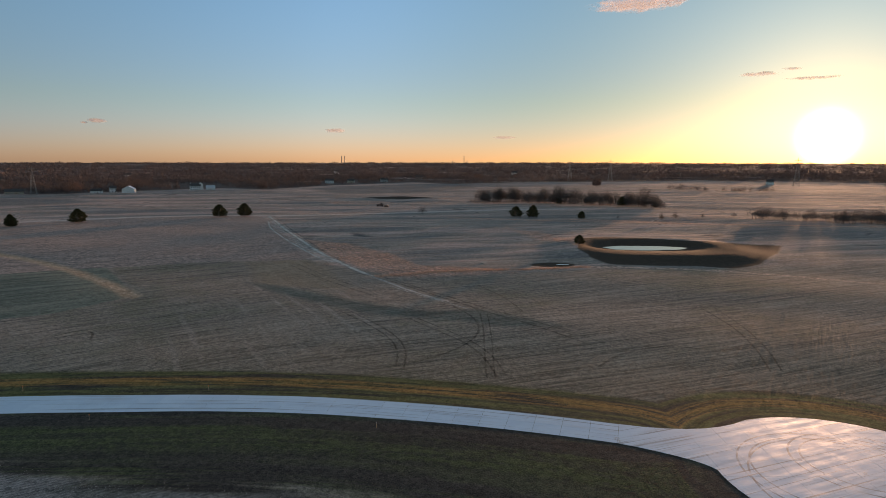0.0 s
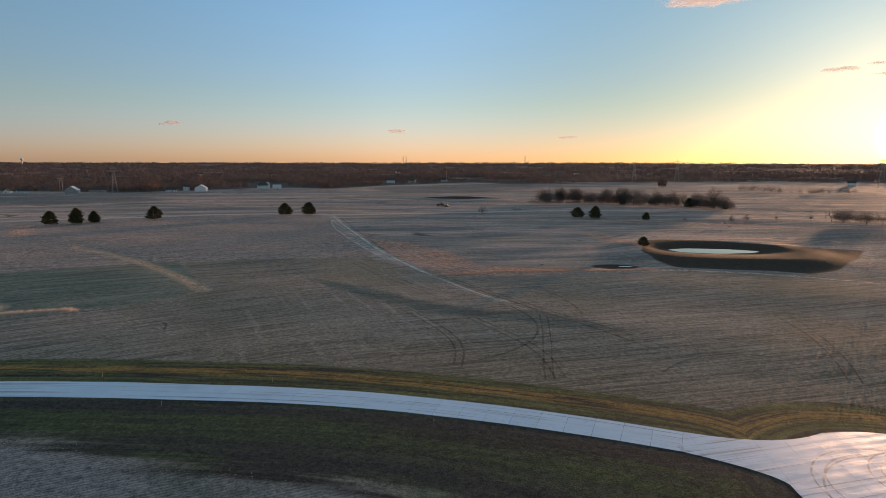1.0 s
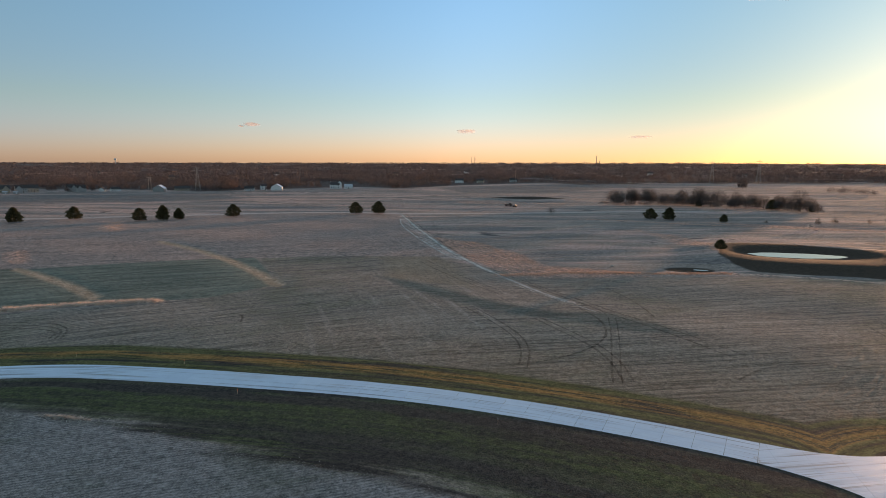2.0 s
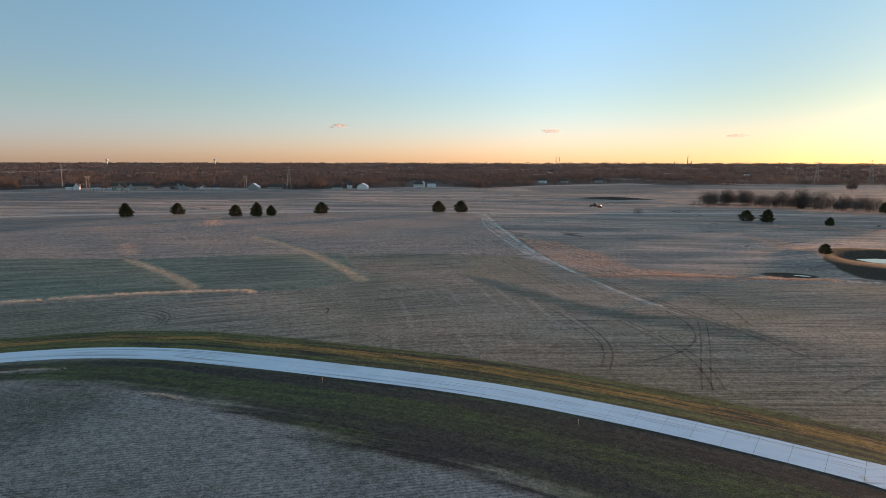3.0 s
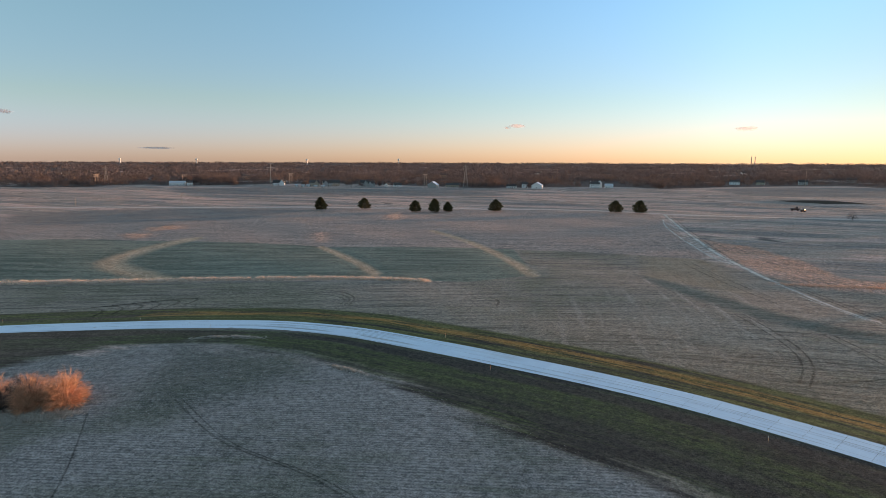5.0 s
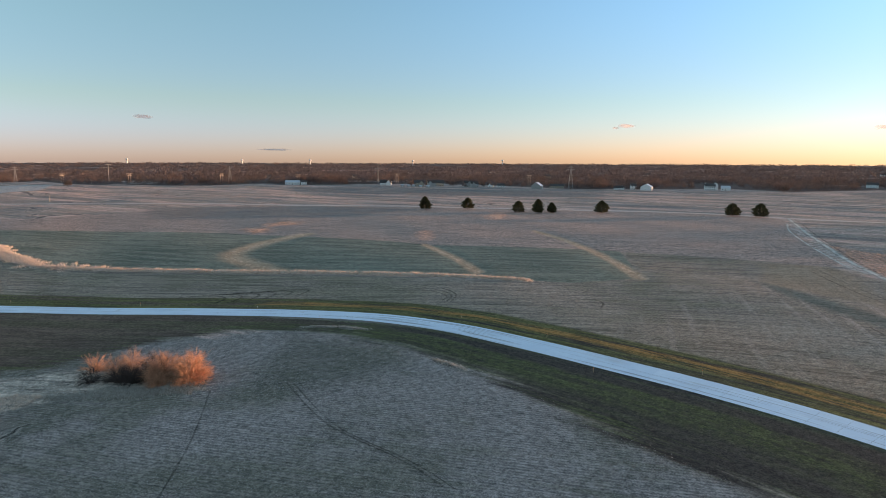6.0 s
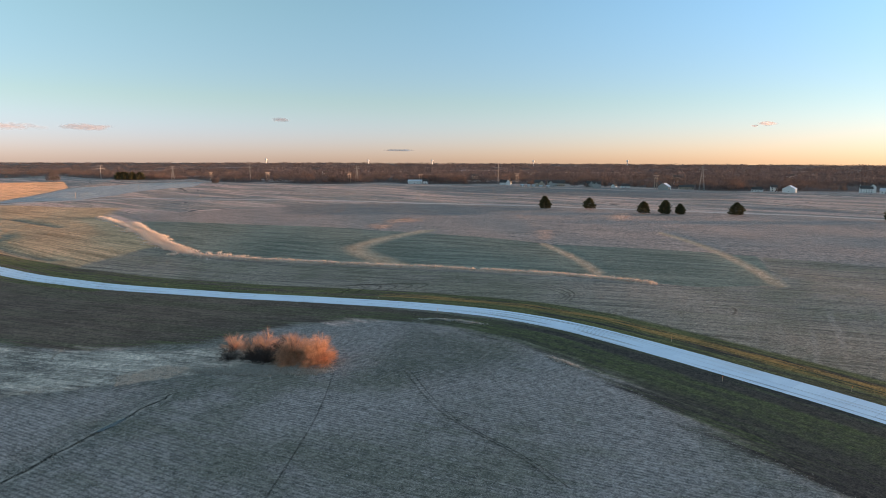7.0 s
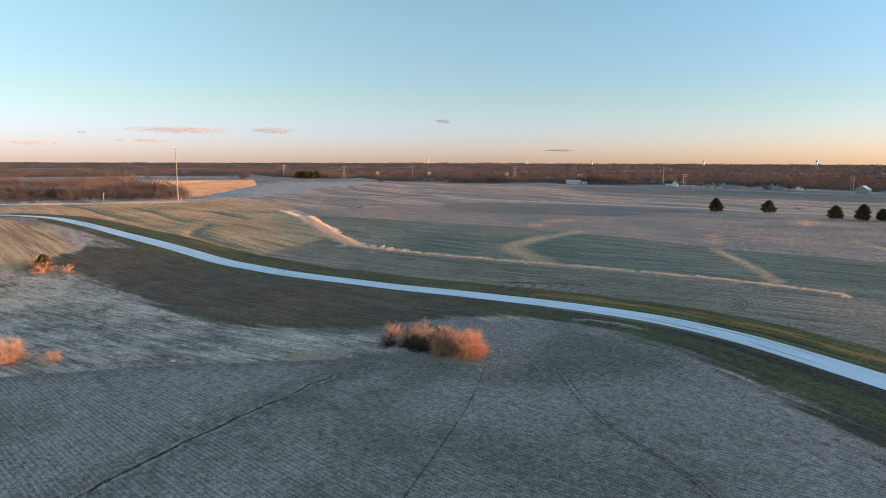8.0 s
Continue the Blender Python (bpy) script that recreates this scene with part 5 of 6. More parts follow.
def straw_heap(x, y, long, wide, turn, seed):
    """Loose straw strewn in a low bank over bare earth."""
    r = np.random.default_rng(seed)
    n = 340
    u, v = r.normal(0, 0.33, n), r.normal(0, 0.33, n)
    c, s = math.cos(radians(turn)), math.sin(radians(turn))
    px, py = x + c * u * long - s * v * wide, y + s * u * long + c * v * wide
    z = height(px, py) + 0.28 * np.exp(-(u * u + v * v) * 5)
    a = r.uniform(0, math.tau, n)
    d = np.stack([np.cos(a), np.sin(a), r.uniform(-0.1, 0.5, n)], -1) * r.uniform(0.25, 0.6, n)[:, None]
    w = np.stack([-np.sin(a), np.cos(a), 0 * a], -1) * 0.07
    p = np.stack([px, py, z], -1)
    verts = np.stack([p - d - w, p - d + w, p + d + w, p + d - w], 1).reshape(-1, 3)
    tagged(arrays("loose_straw", verts, np.arange(n * 4).reshape(-1, 4), M_DRY), "loose pale straw strewn over bare verge soil", "straw", "straw on the verge", "stuff")


for k, (x, y, long, wide, turn) in enumerate([(-125.3, 89.3, 9, 2.0, 25), (-131.4, 85.5, 6, 1.4, 40), (-369.4, -70.6, 9, 3, 30), (-349.5, -61.5, 10, 3, 25), (-453.5, -118.4, 12, 4, 40), (-86.4, 86.5, 8, 1.2, 0)]):
    straw_heap(x, y, long, wide, turn, 60 + k)


def stake(x, y, tall, flag):
    ob = thing("survey_stake", x, y, turn=hash((int(x), int(y))) % 90, label="thin wooden survey stake in the road verge" + (" with orange ribbon" if flag else ""), category="stake", group="stakes along the road")
    bm = bmesh.new()
    add_box(bm, (0.06, 0.03, tall), (0, 0, tall / 2 - 0.1), bevel=0.006)
    part("shaft", bm, M_STAKE, ob)
    bm = bmesh.new()
    add_box(bm, (0.075, 0.045, 0.22), (0, 0, tall - 0.28), bevel=0.01)
    add_box(bm, (0.03, 0.012, 0.25), (0.06, 0.02, tall - 0.42), (0, 20, 10))
    part("ribbon", bm, M_FLAG if flag else M_TRIM, ob, "orange ribbon" if flag else "white ribbon")


for k, (x, y) in enumerate([(-81.3, 114.2), (-11, 98), (-108.8, 114.4), (-45.5, 114.8), (-162.6, 84.6), (-195.8, 63.5), (-233.2, 36.9), (-138.7, 90.2), (-61.3, 101.6), (-289.9, 0.1)]):
    stake(x, y, 1.15, k % 3 != 1)


# ---- trees standing alone and in rows ----
LONE = [(-17, 514, 7.0, 8.0), (257, 1034, 18, 15), (56, 514, 3.5, 2.5), (135, 473, 3, 2.5), (166, 466, 6, 4), (181, 478, 5.5, 4), (231, 487, 4.5, 3.5), (205, 484, 4, 3), (-924, 599, 19, 26), (-945, 590, 17, 20),
        (-852, 614, 10, 11), (-466, 778, 19, 22), (-480, 790, 17, 17), (-263, 899, 14, 15), (-1213, 32, 20, 22), (-1030, 248, 12, 12), (-908, 622, 19, 26), (-892, 632, 17, 22), (-1009, 442, 14, 18)]
for k, (x, y, tall, wide) in enumerate(LONE):
    size = "small" if tall < 8 else "spreading"
    bare_tree(x, y, tall, wide, 100 + k, f"{size} bare brown tree standing on open farmland", M_WOOD_TWIG if k in (8, 9, 11, 16, 17) else M_TWIG, 260 if tall < 8 else 900, tall * 0.007)

r = np.random.default_rng(21)
HEDGE = [(39, 647), (70, 663), (104, 643), (126, 638), (160, 632), (179, 617), (198, 605), (208, 595)]
hedge_pts, _ = resample(HEDGE, 3.4)
models = []
for k in range(5):
    models.append(bare_tree(*hedge_pts[k * 9 + 2], (17, 19, 14, 17, 15)[k], (14, 15, 12, 14, 15)[k], 130 + k, "bare grey tree in a creek-side row", M_GREY_TWIG, 950, 0.05, "trees along the creek"))
for k, (x, y) in enumerate(hedge_pts):
    if k % 9 == 2 and k // 9 < 5:
        continue
    x, y = x + r.normal(0, 2.5), y + r.normal(0, 7)
    sc = r.uniform(0.45, 1.15)
    copy_thing(models[k % 5], pose(x, y, height1(x, y), 0, 0, r.uniform(0, 360)) @ Matrix.Scale(sc, 4))
for k, (x, y, tall) in enumerate([(178, 612, 9), (120, 636, 6.5), (206, 596, 5)]):
    cedar(x, y, tall, tall * 0.9, 0.6, 150 + k, "dark cedar among bare creek-side trees")


# ---- woods ----
def tree_pattern(seed, n, thick):
    """One rough bare tree, one metre tall, for joining into woods."""
    q = np.random.default_rng(seed)
    tw = twig_cloud(q, n, 0.0, 1.0, 0.8, thick=thick, low=0.12, reach=0.55).reshape(-1, 3, 3)
    trunk = np.array([[[-0.02, 0, -0.03], [0.02, 0, -0.03], [0, 0, 0.8]], [[0, -0.02, -0.03], [0, 0.02, -0.03], [0, 0, 0.8]]])
    return np.concatenate([trunk, tw])


def join_woods(name, spots, tall, patterns, material, label, seed):
    q = np.random.default_rng(seed)
    out = []
    pick = q.integers(0, len(patterns), len(spots))
    for p, pat in enumerate(patterns):
        s = spots[pick == p]
        n = len(s)
        if not n:
            continue
        a = q.uniform(0, math.tau, n)
        h = tall * q.uniform(0.45, 1.25, n) * (0.85 + 0.25 * np.sin(s[:, 0] / 37) * np.sin(s[:, 1] / 29 + 1))
        wide = h * q.uniform(0.8, 1.25, n)
        c, sn = np.cos(a), np.sin(a)
        x = pat[None, :, :, 0] * c[:, None, None] - pat[None, :, :, 1] * sn[:, None, None]
        y = pat[None, :, :, 0] * sn[:, None, None] + pat[None, :, :, 1] * c[:, None, None]
        v = np.stack([x * wide[:, None, None] + s[:, 0, None, None], y * wide[:, None, None] + s[:, 1, None, None],
                      pat[None, :, :, 2] * h[:, None, None] + height(s[:, 0], s[:, 1])[:, None, None]], -1)
        out.append(v.reshape(-1, 3))
    verts = np.concatenate(out)
    return tagged(arrays(name, verts, np.arange(len(verts)).reshape(-1, 3), material), label, "woods", kind="stuff")


FINE = [tree_pattern(200 + k, 104, 0.011) for k in range(4)]
ROUGH = [tree_pattern(210 + k, 34, 0.024) for k in range(4)]
q = np.random.default_rng(31)
def wood_spots(n, near, far):
    """Places in the belt of woods between two depths behind its edge, with clearings."""
    turn = q.uniform(math.radians(-112), math.radians(40), n)
    base = np.interp(turn, edge_turn[order], edge_far[order])
    d = base + near + (far - near) * q.uniform(0, 1, n)
    x, y = d * np.sin(turn), d * np.cos(turn)
    gap = np.sin(x / 130 + 1.3) * np.cos(y / 110 + 0.5) + 0.5 * np.sin(x / 47 + y / 61)
    keep = gap < (1.15 if near < 5 else 0.75)
    # yards and the view over the fields stay open
    for hx, hy, *_ in FARM:
        far_off = math.hypot(hx, hy)
        ahead = (x * hx + y * hy) / far_off - far_off
        aside = np.abs(x * hy - y * hx) / far_off
        keep &= ~((aside < 15) & (ahead < 14) & (ahead > -160))
    return np.stack([x, y], -1)[keep]


LOT = [(-672, -230), (-660, -150), (-652, -103), (-637, -53), (-650, -37), (-720, -46), (-800, -75), (-760, -240)]
join_woods("woodlot", scatter(q, 1900, LOT), 13.5, FINE, M_TWIG, "dense bare woodlot beside a farm lane", 44)
join_woods("woodlot", scatter(q, 900, [(-860, -420), (-1150, -420), (-1180, -150), (-1000, -120), (-860, -150)]), 15, FINE, M_WOOD_TWIG, "russet bare woodlot behind a field", 45)
DARK = [(-1310, 138), (-1285, 219), (-1310, 262), (-1350, 270), (-1360, 140)]
join_woods("woodlot", scatter(q, 260, DARK), 13, FINE, M_WOOD_TWIG, "russet woodlot at the corner of a pale field", 46)
RIGHT = [(236, 470), (255, 452), (279, 437), (330, 415), (420, 400), (430, 450), (300, 480), (250, 486)]
join_woods("thicket", scatter(q, 1000, RIGHT), 12, FINE, M_GREY_TWIG, "dark bare thicket at the edge of pasture", 47)
join_woods("thicket", np.vstack([along_line(q, 40, [(356, 985), (367, 966), (385, 945), (393, 904)], 8), along_line(q, 30, [(420, 905), (470, 885)], 6)]), 12, FINE, M_TWIG, "short row of bare trees on a far slope", 48)
join_woods("brush", along_line(q, 330, [(30, 650), (90, 655), (150, 636), (210, 596)], 6), 7, FINE, M_GREY_TWIG, "low brush along the creek", 49)
for k, (x, y) in enumerate([(-1312, 140), (-1309, 152), (-1306, 163), (-1301, 176), (-1318, 148)]):
    cedar(x, y, 15, 15, 0.5, 170 + k, "tall dark cedar at a woodlot corner")


def far_woods():
    """Bare woods out to the horizon, thinner and broader clumps the farther they stand, with clearings."""
    w = np.random.default_rng(50)
    n = 24000
    turn = np.radians(w.uniform(-116, 42, n))
    d = 1120.0 * (4850.0 / 1120.0) ** w.uniform(0, 1, n)
    x, y = d * np.sin(turn), d * np.cos(turn)
    gap = np.sin(x / 310 + 0.7) * np.cos(y / 270) + 0.6 * np.sin(x / 120 + y / 170 + 2) + 0.4 * np.sin(y / 61 - x / 90)
    ok = (d - edge_at(x, y) > 250) & (gap < 1.0)
    x, y, d, turn = x[ok], y[ok], d[ok], turn[ok]
    n = len(x)
    tall = w.uniform(6, 15, n) * np.interp(np.degrees(turn), [-116, -85, -70], [0.45, 0.6, 1.0])
    wide = d / 80 * w.uniform(0.5, 1.2, n)
    k = 15
    a, r = w.uniform(0, math.tau, (n, k)), np.sqrt(w.uniform(0, 1, (n, k))) * 0.5
    rise = w.uniform(0.2, 0.95, (n, k)) * np.sqrt(1 - 2.2 * r * r * 0.9)
    c = np.stack([x[:, None] + r * np.cos(a) * wide[:, None], y[:, None] + r * np.sin(a) * wide[:, None], height(x, y)[:, None] + rise * tall[:, None]], -1)
    size = np.stack([wide * 0.12, wide * 0.12, tall * 0.24], -1)[:, None, None, :]
    corner = w.normal(0, 1, (n, k, 3, 3))
    corner /= np.linalg.norm(corner, axis=-1, keepdims=True)
    verts = (c[:, :, None, :] + corner * size).reshape(-1, 3)
    tagged(arrays("far_woods", verts, np.arange(len(verts)).reshape(-1, 3), M_CANOPY), "bare brown woods reaching out to the horizon", "woods", kind="stuff")


far_woods()


# ---- buildings ----
def window_unit(parent, x, y, z, w, h, face, sill=True):
    """A framed window on a wall that faces along -y (0) or another quarter turn."""
    m = pose(x, y, z, 0, 0, face)
    bm = bmesh.new()
    for sx, sz, px, pz in ((w + 0.16, 0.1, 0, h / 2), (w + 0.16, 0.1, 0, -h / 2), (0.1, h, -w / 2, 0), (0.1, h, w / 2, 0), (0.05, h, 0, 0)):
        add_box(bm, (sx, 0.09, sz), (px, -0.04, pz))
    frame_part = part("window", bm, M_TRIM, parent)
    frame_part.matrix_local = m
    bm = bmesh.new()
    add_box(bm, (w, 0.03, h), (0, -0.01, 0))
    part("pane", bm, M_GLASS, frame_part)


def house(x, y, turn, long, deep, wall_h, roof_h, wall_mat, roof_mat, label, rows=1, cols=4, name="house", chimney=False, wing=None, door=True, garage=False):
    """A gabled building: walls with an inner void, roof slabs with eaves, windows, a door, and perhaps a chimney and a wing."""
    ob = thing(name, x, y, turn=turn, label=label, category="barn" if name == "barn" else "house", group="far farmsteads")

    def shell(px, py, l, d, wh, rh, side_on=False):
        base = pose(px, py, 0, 0, 0, 90 if side_on else 0)
        bm = bmesh.new()
        t = 0.25
        for sx, sy, cx, cy in ((l, t, 0, -d / 2 + t / 2), (l, t, 0, d / 2 - t / 2), (t, d - 2 * t, -l / 2 + t / 2, 0), (t, d - 2 * t, l / 2 - t / 2, 0)):
            add_box(bm, (sx, sy, wh + 0.4), (cx, cy, wh / 2 - 0.2))
        for sx in (-1, 1):
            c = [bm.verts.new((sx * (l / 2 - o), yy, zz)) for o in (0, t) for yy, zz in ((-d / 2, wh), (d / 2, wh), (0, wh + rh))]
            bm.faces.new(c[:3]), bm.faces.new(c[3:])
            for i in range(3):
                bm.faces.new((c[i], c[(i + 1) % 3], c[3 + (i + 1) % 3], c[3 + i]))
        bmesh.ops.recalc_face_normals(bm, faces=bm.faces)
        p = part("wall", bm, wall_mat, ob)
        p.matrix_local = base
        slope = math.atan2(rh, d / 2)
        run = math.hypot(d / 2, rh) + 0.5
        for s in (-1, 1):
            bm = bmesh.new()
            add_box(bm, (l + 0.9, run, 0.18), (0, s * (d / 4 + 0.19), wh + rh / 2 - 0.05), (math.degrees(-s * slope), 0, 0))
            p = part("roof", bm, roof_mat, ob)
            p.matrix_local = base

    shell(0, 0, long, deep, wall_h, roof_h)
    if wing:
        shell(*wing)
    step = long / cols
    for row in range(rows):
        z = 1.5 + row * 2.8
        for c in range(cols):
            if door and row == 0 and c == cols // 2:
                bm = bmesh.new()
                add_box(bm, (1.0, 0.08, 2.05), (-long / 2 + step * (c + 0.5), -deep / 2 - 0.04, 1.0), bevel=0.02)
                d_ob = part("door", bm, M_PAINT, ob)
                bm = bmesh.new()
                add_box(bm, (0.05, 0.08, 0.12), (-long / 2 + step * (c + 0.5) + 0.4, -deep / 2 - 0.11, 1.0))
                part("handle", bm, M_STEEL, d_ob)
                continue
            window_unit(ob, -long / 2 + step * (c + 0.5), -deep / 2, z, 1.1, 1.4, 0)
        window_unit(ob, -long / 2, 0.0, z, 1.0, 1.3, -90)
        window_unit(ob, long / 2, 0.0, z, 1.0, 1.3, 90)
    if garage:
        bm = bmesh.new()
        add_box(bm, (3.6, 0.1, 3.2), (long * 0.28, -deep / 2 - 0.05, 1.6), bevel=0.03)
        for k in range(3):
            add_box(bm, (3.5, 0.03, 0.04), (long * 0.28, -deep / 2 - 0.11, 0.8 + 0.8 * k))
        part("sliding_door", bm, M_TRIM, ob)
    if chimney:
        bm = bmesh.new()
        add_box(bm, (0.8, 0.8, roof_h + 1.6), (-long / 2 + 0.6, 0.5, wall_h + roof_h / 2 + 0.5), bevel=0.04)
        add_box(bm, (0.95, 0.95, 0.18), (-long / 2 + 0.6, 0.5, wall_h + roof_h + 1.3))
        part("chimney", bm, M_WHITE if wall_mat == M_WHITE else M_BRICK, ob)
    return ob


def facing(x, y):
    """The turn by which a house looks towards the open fields."""
    return math.degrees(math.atan2(-x, y))


W, GR, TN = M_WHITE, M_GREY, M_TAN
# x, y, extra turn, length, depth, wall, roof rise, wall paint, roof, label and the rest
FARM = [
    (-364, 908, 8, 14, 9, 6.0, 3.6, W, M_ROOF, "white two-storey farmhouse with a dark roof and chimneys", dict(rows=2, cols=5, chimney=True, wing=(7.5, 4.0, 10, 7, 8.6, 3.2, True))),
    (-343, 912, 5, 12, 9, 3.4, 3.2, W, M_METAL_ROOF, "low white outbuilding with a pale metal roof", dict(cols=3, garage=True, name="barn")),
    (-425, 836, 80, 15, 15, 5.0, 4.2, W, M_METAL_ROOF, "white gabled barn with a pale roof", dict(cols=3, garage=True, name="barn")),
    (-457, 813, 5, 13, 8, 3.0, 2.8, W, M_ROOF, "white single-storey house with a dark roof", dict(cols=4, wing=(5, 3, 6, 6, 3.4, 3.0, True))),
    (-449, 841, 10, 8, 7, 5.8, 3.0, W, M_ROOF, "narrow white two-storey house behind a barn", dict(rows=2, cols=2)),
    (-555, 749, 75, 14, 14, 4.6, 4.6, GR, M_METAL_ROOF, "grey gabled barn with a sliding door", dict(cols=3, garage=True, name="barn")),
    (-544, 783, 6, 20, 9, 3.2, 3.0, TN, M_ROOF, "long low tan house in front of the woods", dict(cols=6)),
    (-627, 751, 10, 12, 8, 2.8, 2.6, W, M_ROOF, "low white cottage with a dark roof", dict(cols=3)),
    (-642, 745, 60, 9, 7, 2.8, 2.8, W, M_ROOF, "small white gabled cottage", dict(cols=2)),
    (-679, 730, 4, 11, 9, 5.8, 3.8, GR, M_ROOF, "grey two-storey house with a steep roof", dict(rows=2, cols=3, wing=(2.5, -3, 6, 5, 5.8, 3.4, True))),
    (-657, 722, 15, 11, 9, 5.6, 3.8, GR, M_ROOF, "grey two-storey house beside its twin", dict(rows=2, cols=3, wing=(-2.5, -3, 6, 5, 5.6, 3.2, True))),
    (-732, 673, 0, 15, 10, 5.8, 4.2, TN, M_ROOF, "tan two-storey house with a cross gable", dict(rows=2, cols=4, wing=(3.5, -3.5, 8, 6, 5.8, 3.6, True))),
    (-715, 684, 12, 13, 9, 5.8, 4.0, GR, M_ROOF, "grey two-storey house with a cross gable", dict(rows=2, cols=4, wing=(-3.5, -3.5, 8, 6, 5.8, 3.4, True))),
    (-718, 705, 5, 13, 9, 5.6, 4.0, TN, M_ROOF, "tan two-storey house at the wood's edge", dict(rows=2, cols=4)),
    (-798, 658, -12, 18, 10, 4.2, 4.2, W, M_ROOF, "white house with a steep gable lit by low sun", dict(rows=1, cols=5, wing=(6, -3.5, 9, 7, 4.4, 5.0, True))),
    (-930, 562, -6, 24, 14, 4.6, 2.4, W, M_METAL_ROOF, "long white farm shed with a pale blue roof", dict(cols=5, garage=True, name="barn")),
    (-915, 574, 5, 9, 8, 5.0, 2.6, W, M_ROOF, "white farm office beside a long shed", dict(rows=2, cols=3)),
    (-219, 1193, 4, 16, 9, 5.4, 3.2, W, M_ROOF, "pale house half hidden by bare trees", dict(rows=2, cols=4)),
    (-182, 1225, -8, 14, 9, 5.0, 3.2, TN, M_ROOF, "tan house half hidden by bare trees", dict(rows=2, cols=4)),
    (-120, 1262, 10, 14, 9, 5.0, 3.4, GR, M_ROOF, "grey house half hidden by bare trees", dict(rows=2, cols=4)),
]
for x, y, turn, long, deep, wall_h, roof_h, wall_mat, roof_mat, label, more in FARM:
    house(x, y, facing(x, y) + turn, long, deep, wall_h, roof_h, wall_mat, roof_mat, label, **more)
join_woods("woods", wood_spots(2400, 0, 80), 12, FINE, M_TWIG, "edge of bare brown winter woods beyond the fields", 41)
join_woods("woods", wood_spots(1700, 10, 330), 15, FINE, M_WOOD_TWIG, "russet bare trees in winter woods", 42)
join_woods("woods", wood_spots(7600, 60, 640), 14, ROUGH, M_TWIG, "bare winter woods behind the farmsteads", 43)
YARD = [bare_tree(x, y, tall, wide, 180 + k, label, mat, 420, 0.10, "yard trees") for k, (x, y, tall, wide, mat, label) in enumerate([
    (-388, 900, 13, 11, M_TWIG, "bare grey-brown yard tree by a farmhouse"), (-480, 812, 11, 11, M_WOOD_TWIG, "round bare brown yard tree by a house"),
    (-598, 770, 9, 9, M_WOOD_TWIG, "small bare brown yard tree by a cottage"), (-690, 708, 12, 12, M_WOOD_TWIG, "broad bare brown yard tree by a house")])]
h = np.random.default_rng(72)
for k, (x, y, *_) in enumerate(FARM):
    for j in range(4):
        a, d = h.uniform(0, math.tau), h.uniform(13, 34)
        px, py = x + d * math.cos(a), y + d * math.sin(a)
        if all(math.dist((px, py), (f[0], f[1])) > 12 for f in FARM) and px * x + py * y > x * x + y * y:
            copy_thing(YARD[(k + j) % 4], pose(px, py, height1(px, py), 0, 0, h.uniform(0, 360)) @ Matrix.Scale(h.uniform(0.5, 1.15), 4))
h = np.random.default_rng(71)
for k in range(16):
    turn = math.radians(-66 + 6.2 * k + h.uniform(-2, 2))
    d = 1350 + h.uniform(0, 700)
    x, y = d * math.sin(turn), d * math.cos(turn)
    house(x, y, facing(x, y) + h.uniform(-30, 30), h.uniform(13, 18), 9, 6.0, 4.0, (W, GR, TN)[k % 3], M_ROOF, f"{('white', 'grey', 'tan')[k % 3]} suburban house among bare trees", rows=2, cols=4)


def shed(x, y, turn):
    ob = thing("garden_shed", x, y, turn=turn, label="small pale grey shed in a farmyard", category="shed", group="sheds in the yard")
    bm = bmesh.new()
    add_box(bm, (5.4, 3.6, 2.3), (0, 0, 1.1), bevel=0.05)
    part("wall", bm, M_GREY, ob)
    bm = bmesh.new()
    for k in range(9):
        a0, a1 = math.pi * k / 9, math.pi * (k + 1) / 9
        add_rod(bm, (-2.9, 2.0 * math.cos((a0 + a1) / 2), 2.2 + 1.1 * math.sin((a0 + a1) / 2)), (2.9, 2.0 * math.cos((a0 + a1) / 2), 2.2 + 1.1 * math.sin((a0 + a1) / 2)), 0.38, sides=4)
    part("roof", bm, M_METAL_ROOF, ob)
    bm = bmesh.new()
    add_box(bm, (1.2, 0.08, 1.9), (0.6, -1.83, 0.95), bevel=0.02)
    part("door", bm, M_TRIM, ob)


for x, y in [(-739, 643), (-723, 642), (-718, 648), (-703, 649), (-693, 655)]:
    shed(x, y, facing(x, y))


# ---- masts, pylons, poles and posts ----
def monopole(x, y, tall, turn):
    ob = thing("power_pole", x, y, turn=turn, label="tall steel transmission pole with two cross-arms", category="utility pole", group="transmission poles")
    bm = bmesh.new()
    add_rod(bm, (0, 0, -0.5), (0, 0, tall), 0.75, 0.38, 10)
    part("shaft", bm, M_STEEL, ob)
    for z, half in ((tall * 0.95, 5.0), (tall * 0.76, 7.0)):
        bm = bmesh.new()
        add_rod(bm, (-half, 0, z + 0.3), (0, 0, z), 0.32, 0.50, 6)
        add_rod(bm, (0, 0, z), (half, 0, z + 0.3), 0.50, 0.32, 6)
        arm = part("cross_arm", bm, M_STEEL, ob)
        for s in (-1, 1):
            bm = bmesh.new()
            for k in range(4):
                add_rod(bm, (s * half * 0.96, 0, z + 0.2 - 0.5 * k), (s * half * 0.96, 0, z - 0.1 - 0.5 * k), 0.22, 0.12, 6)
            part("insulator", bm, M_GREY, arm)


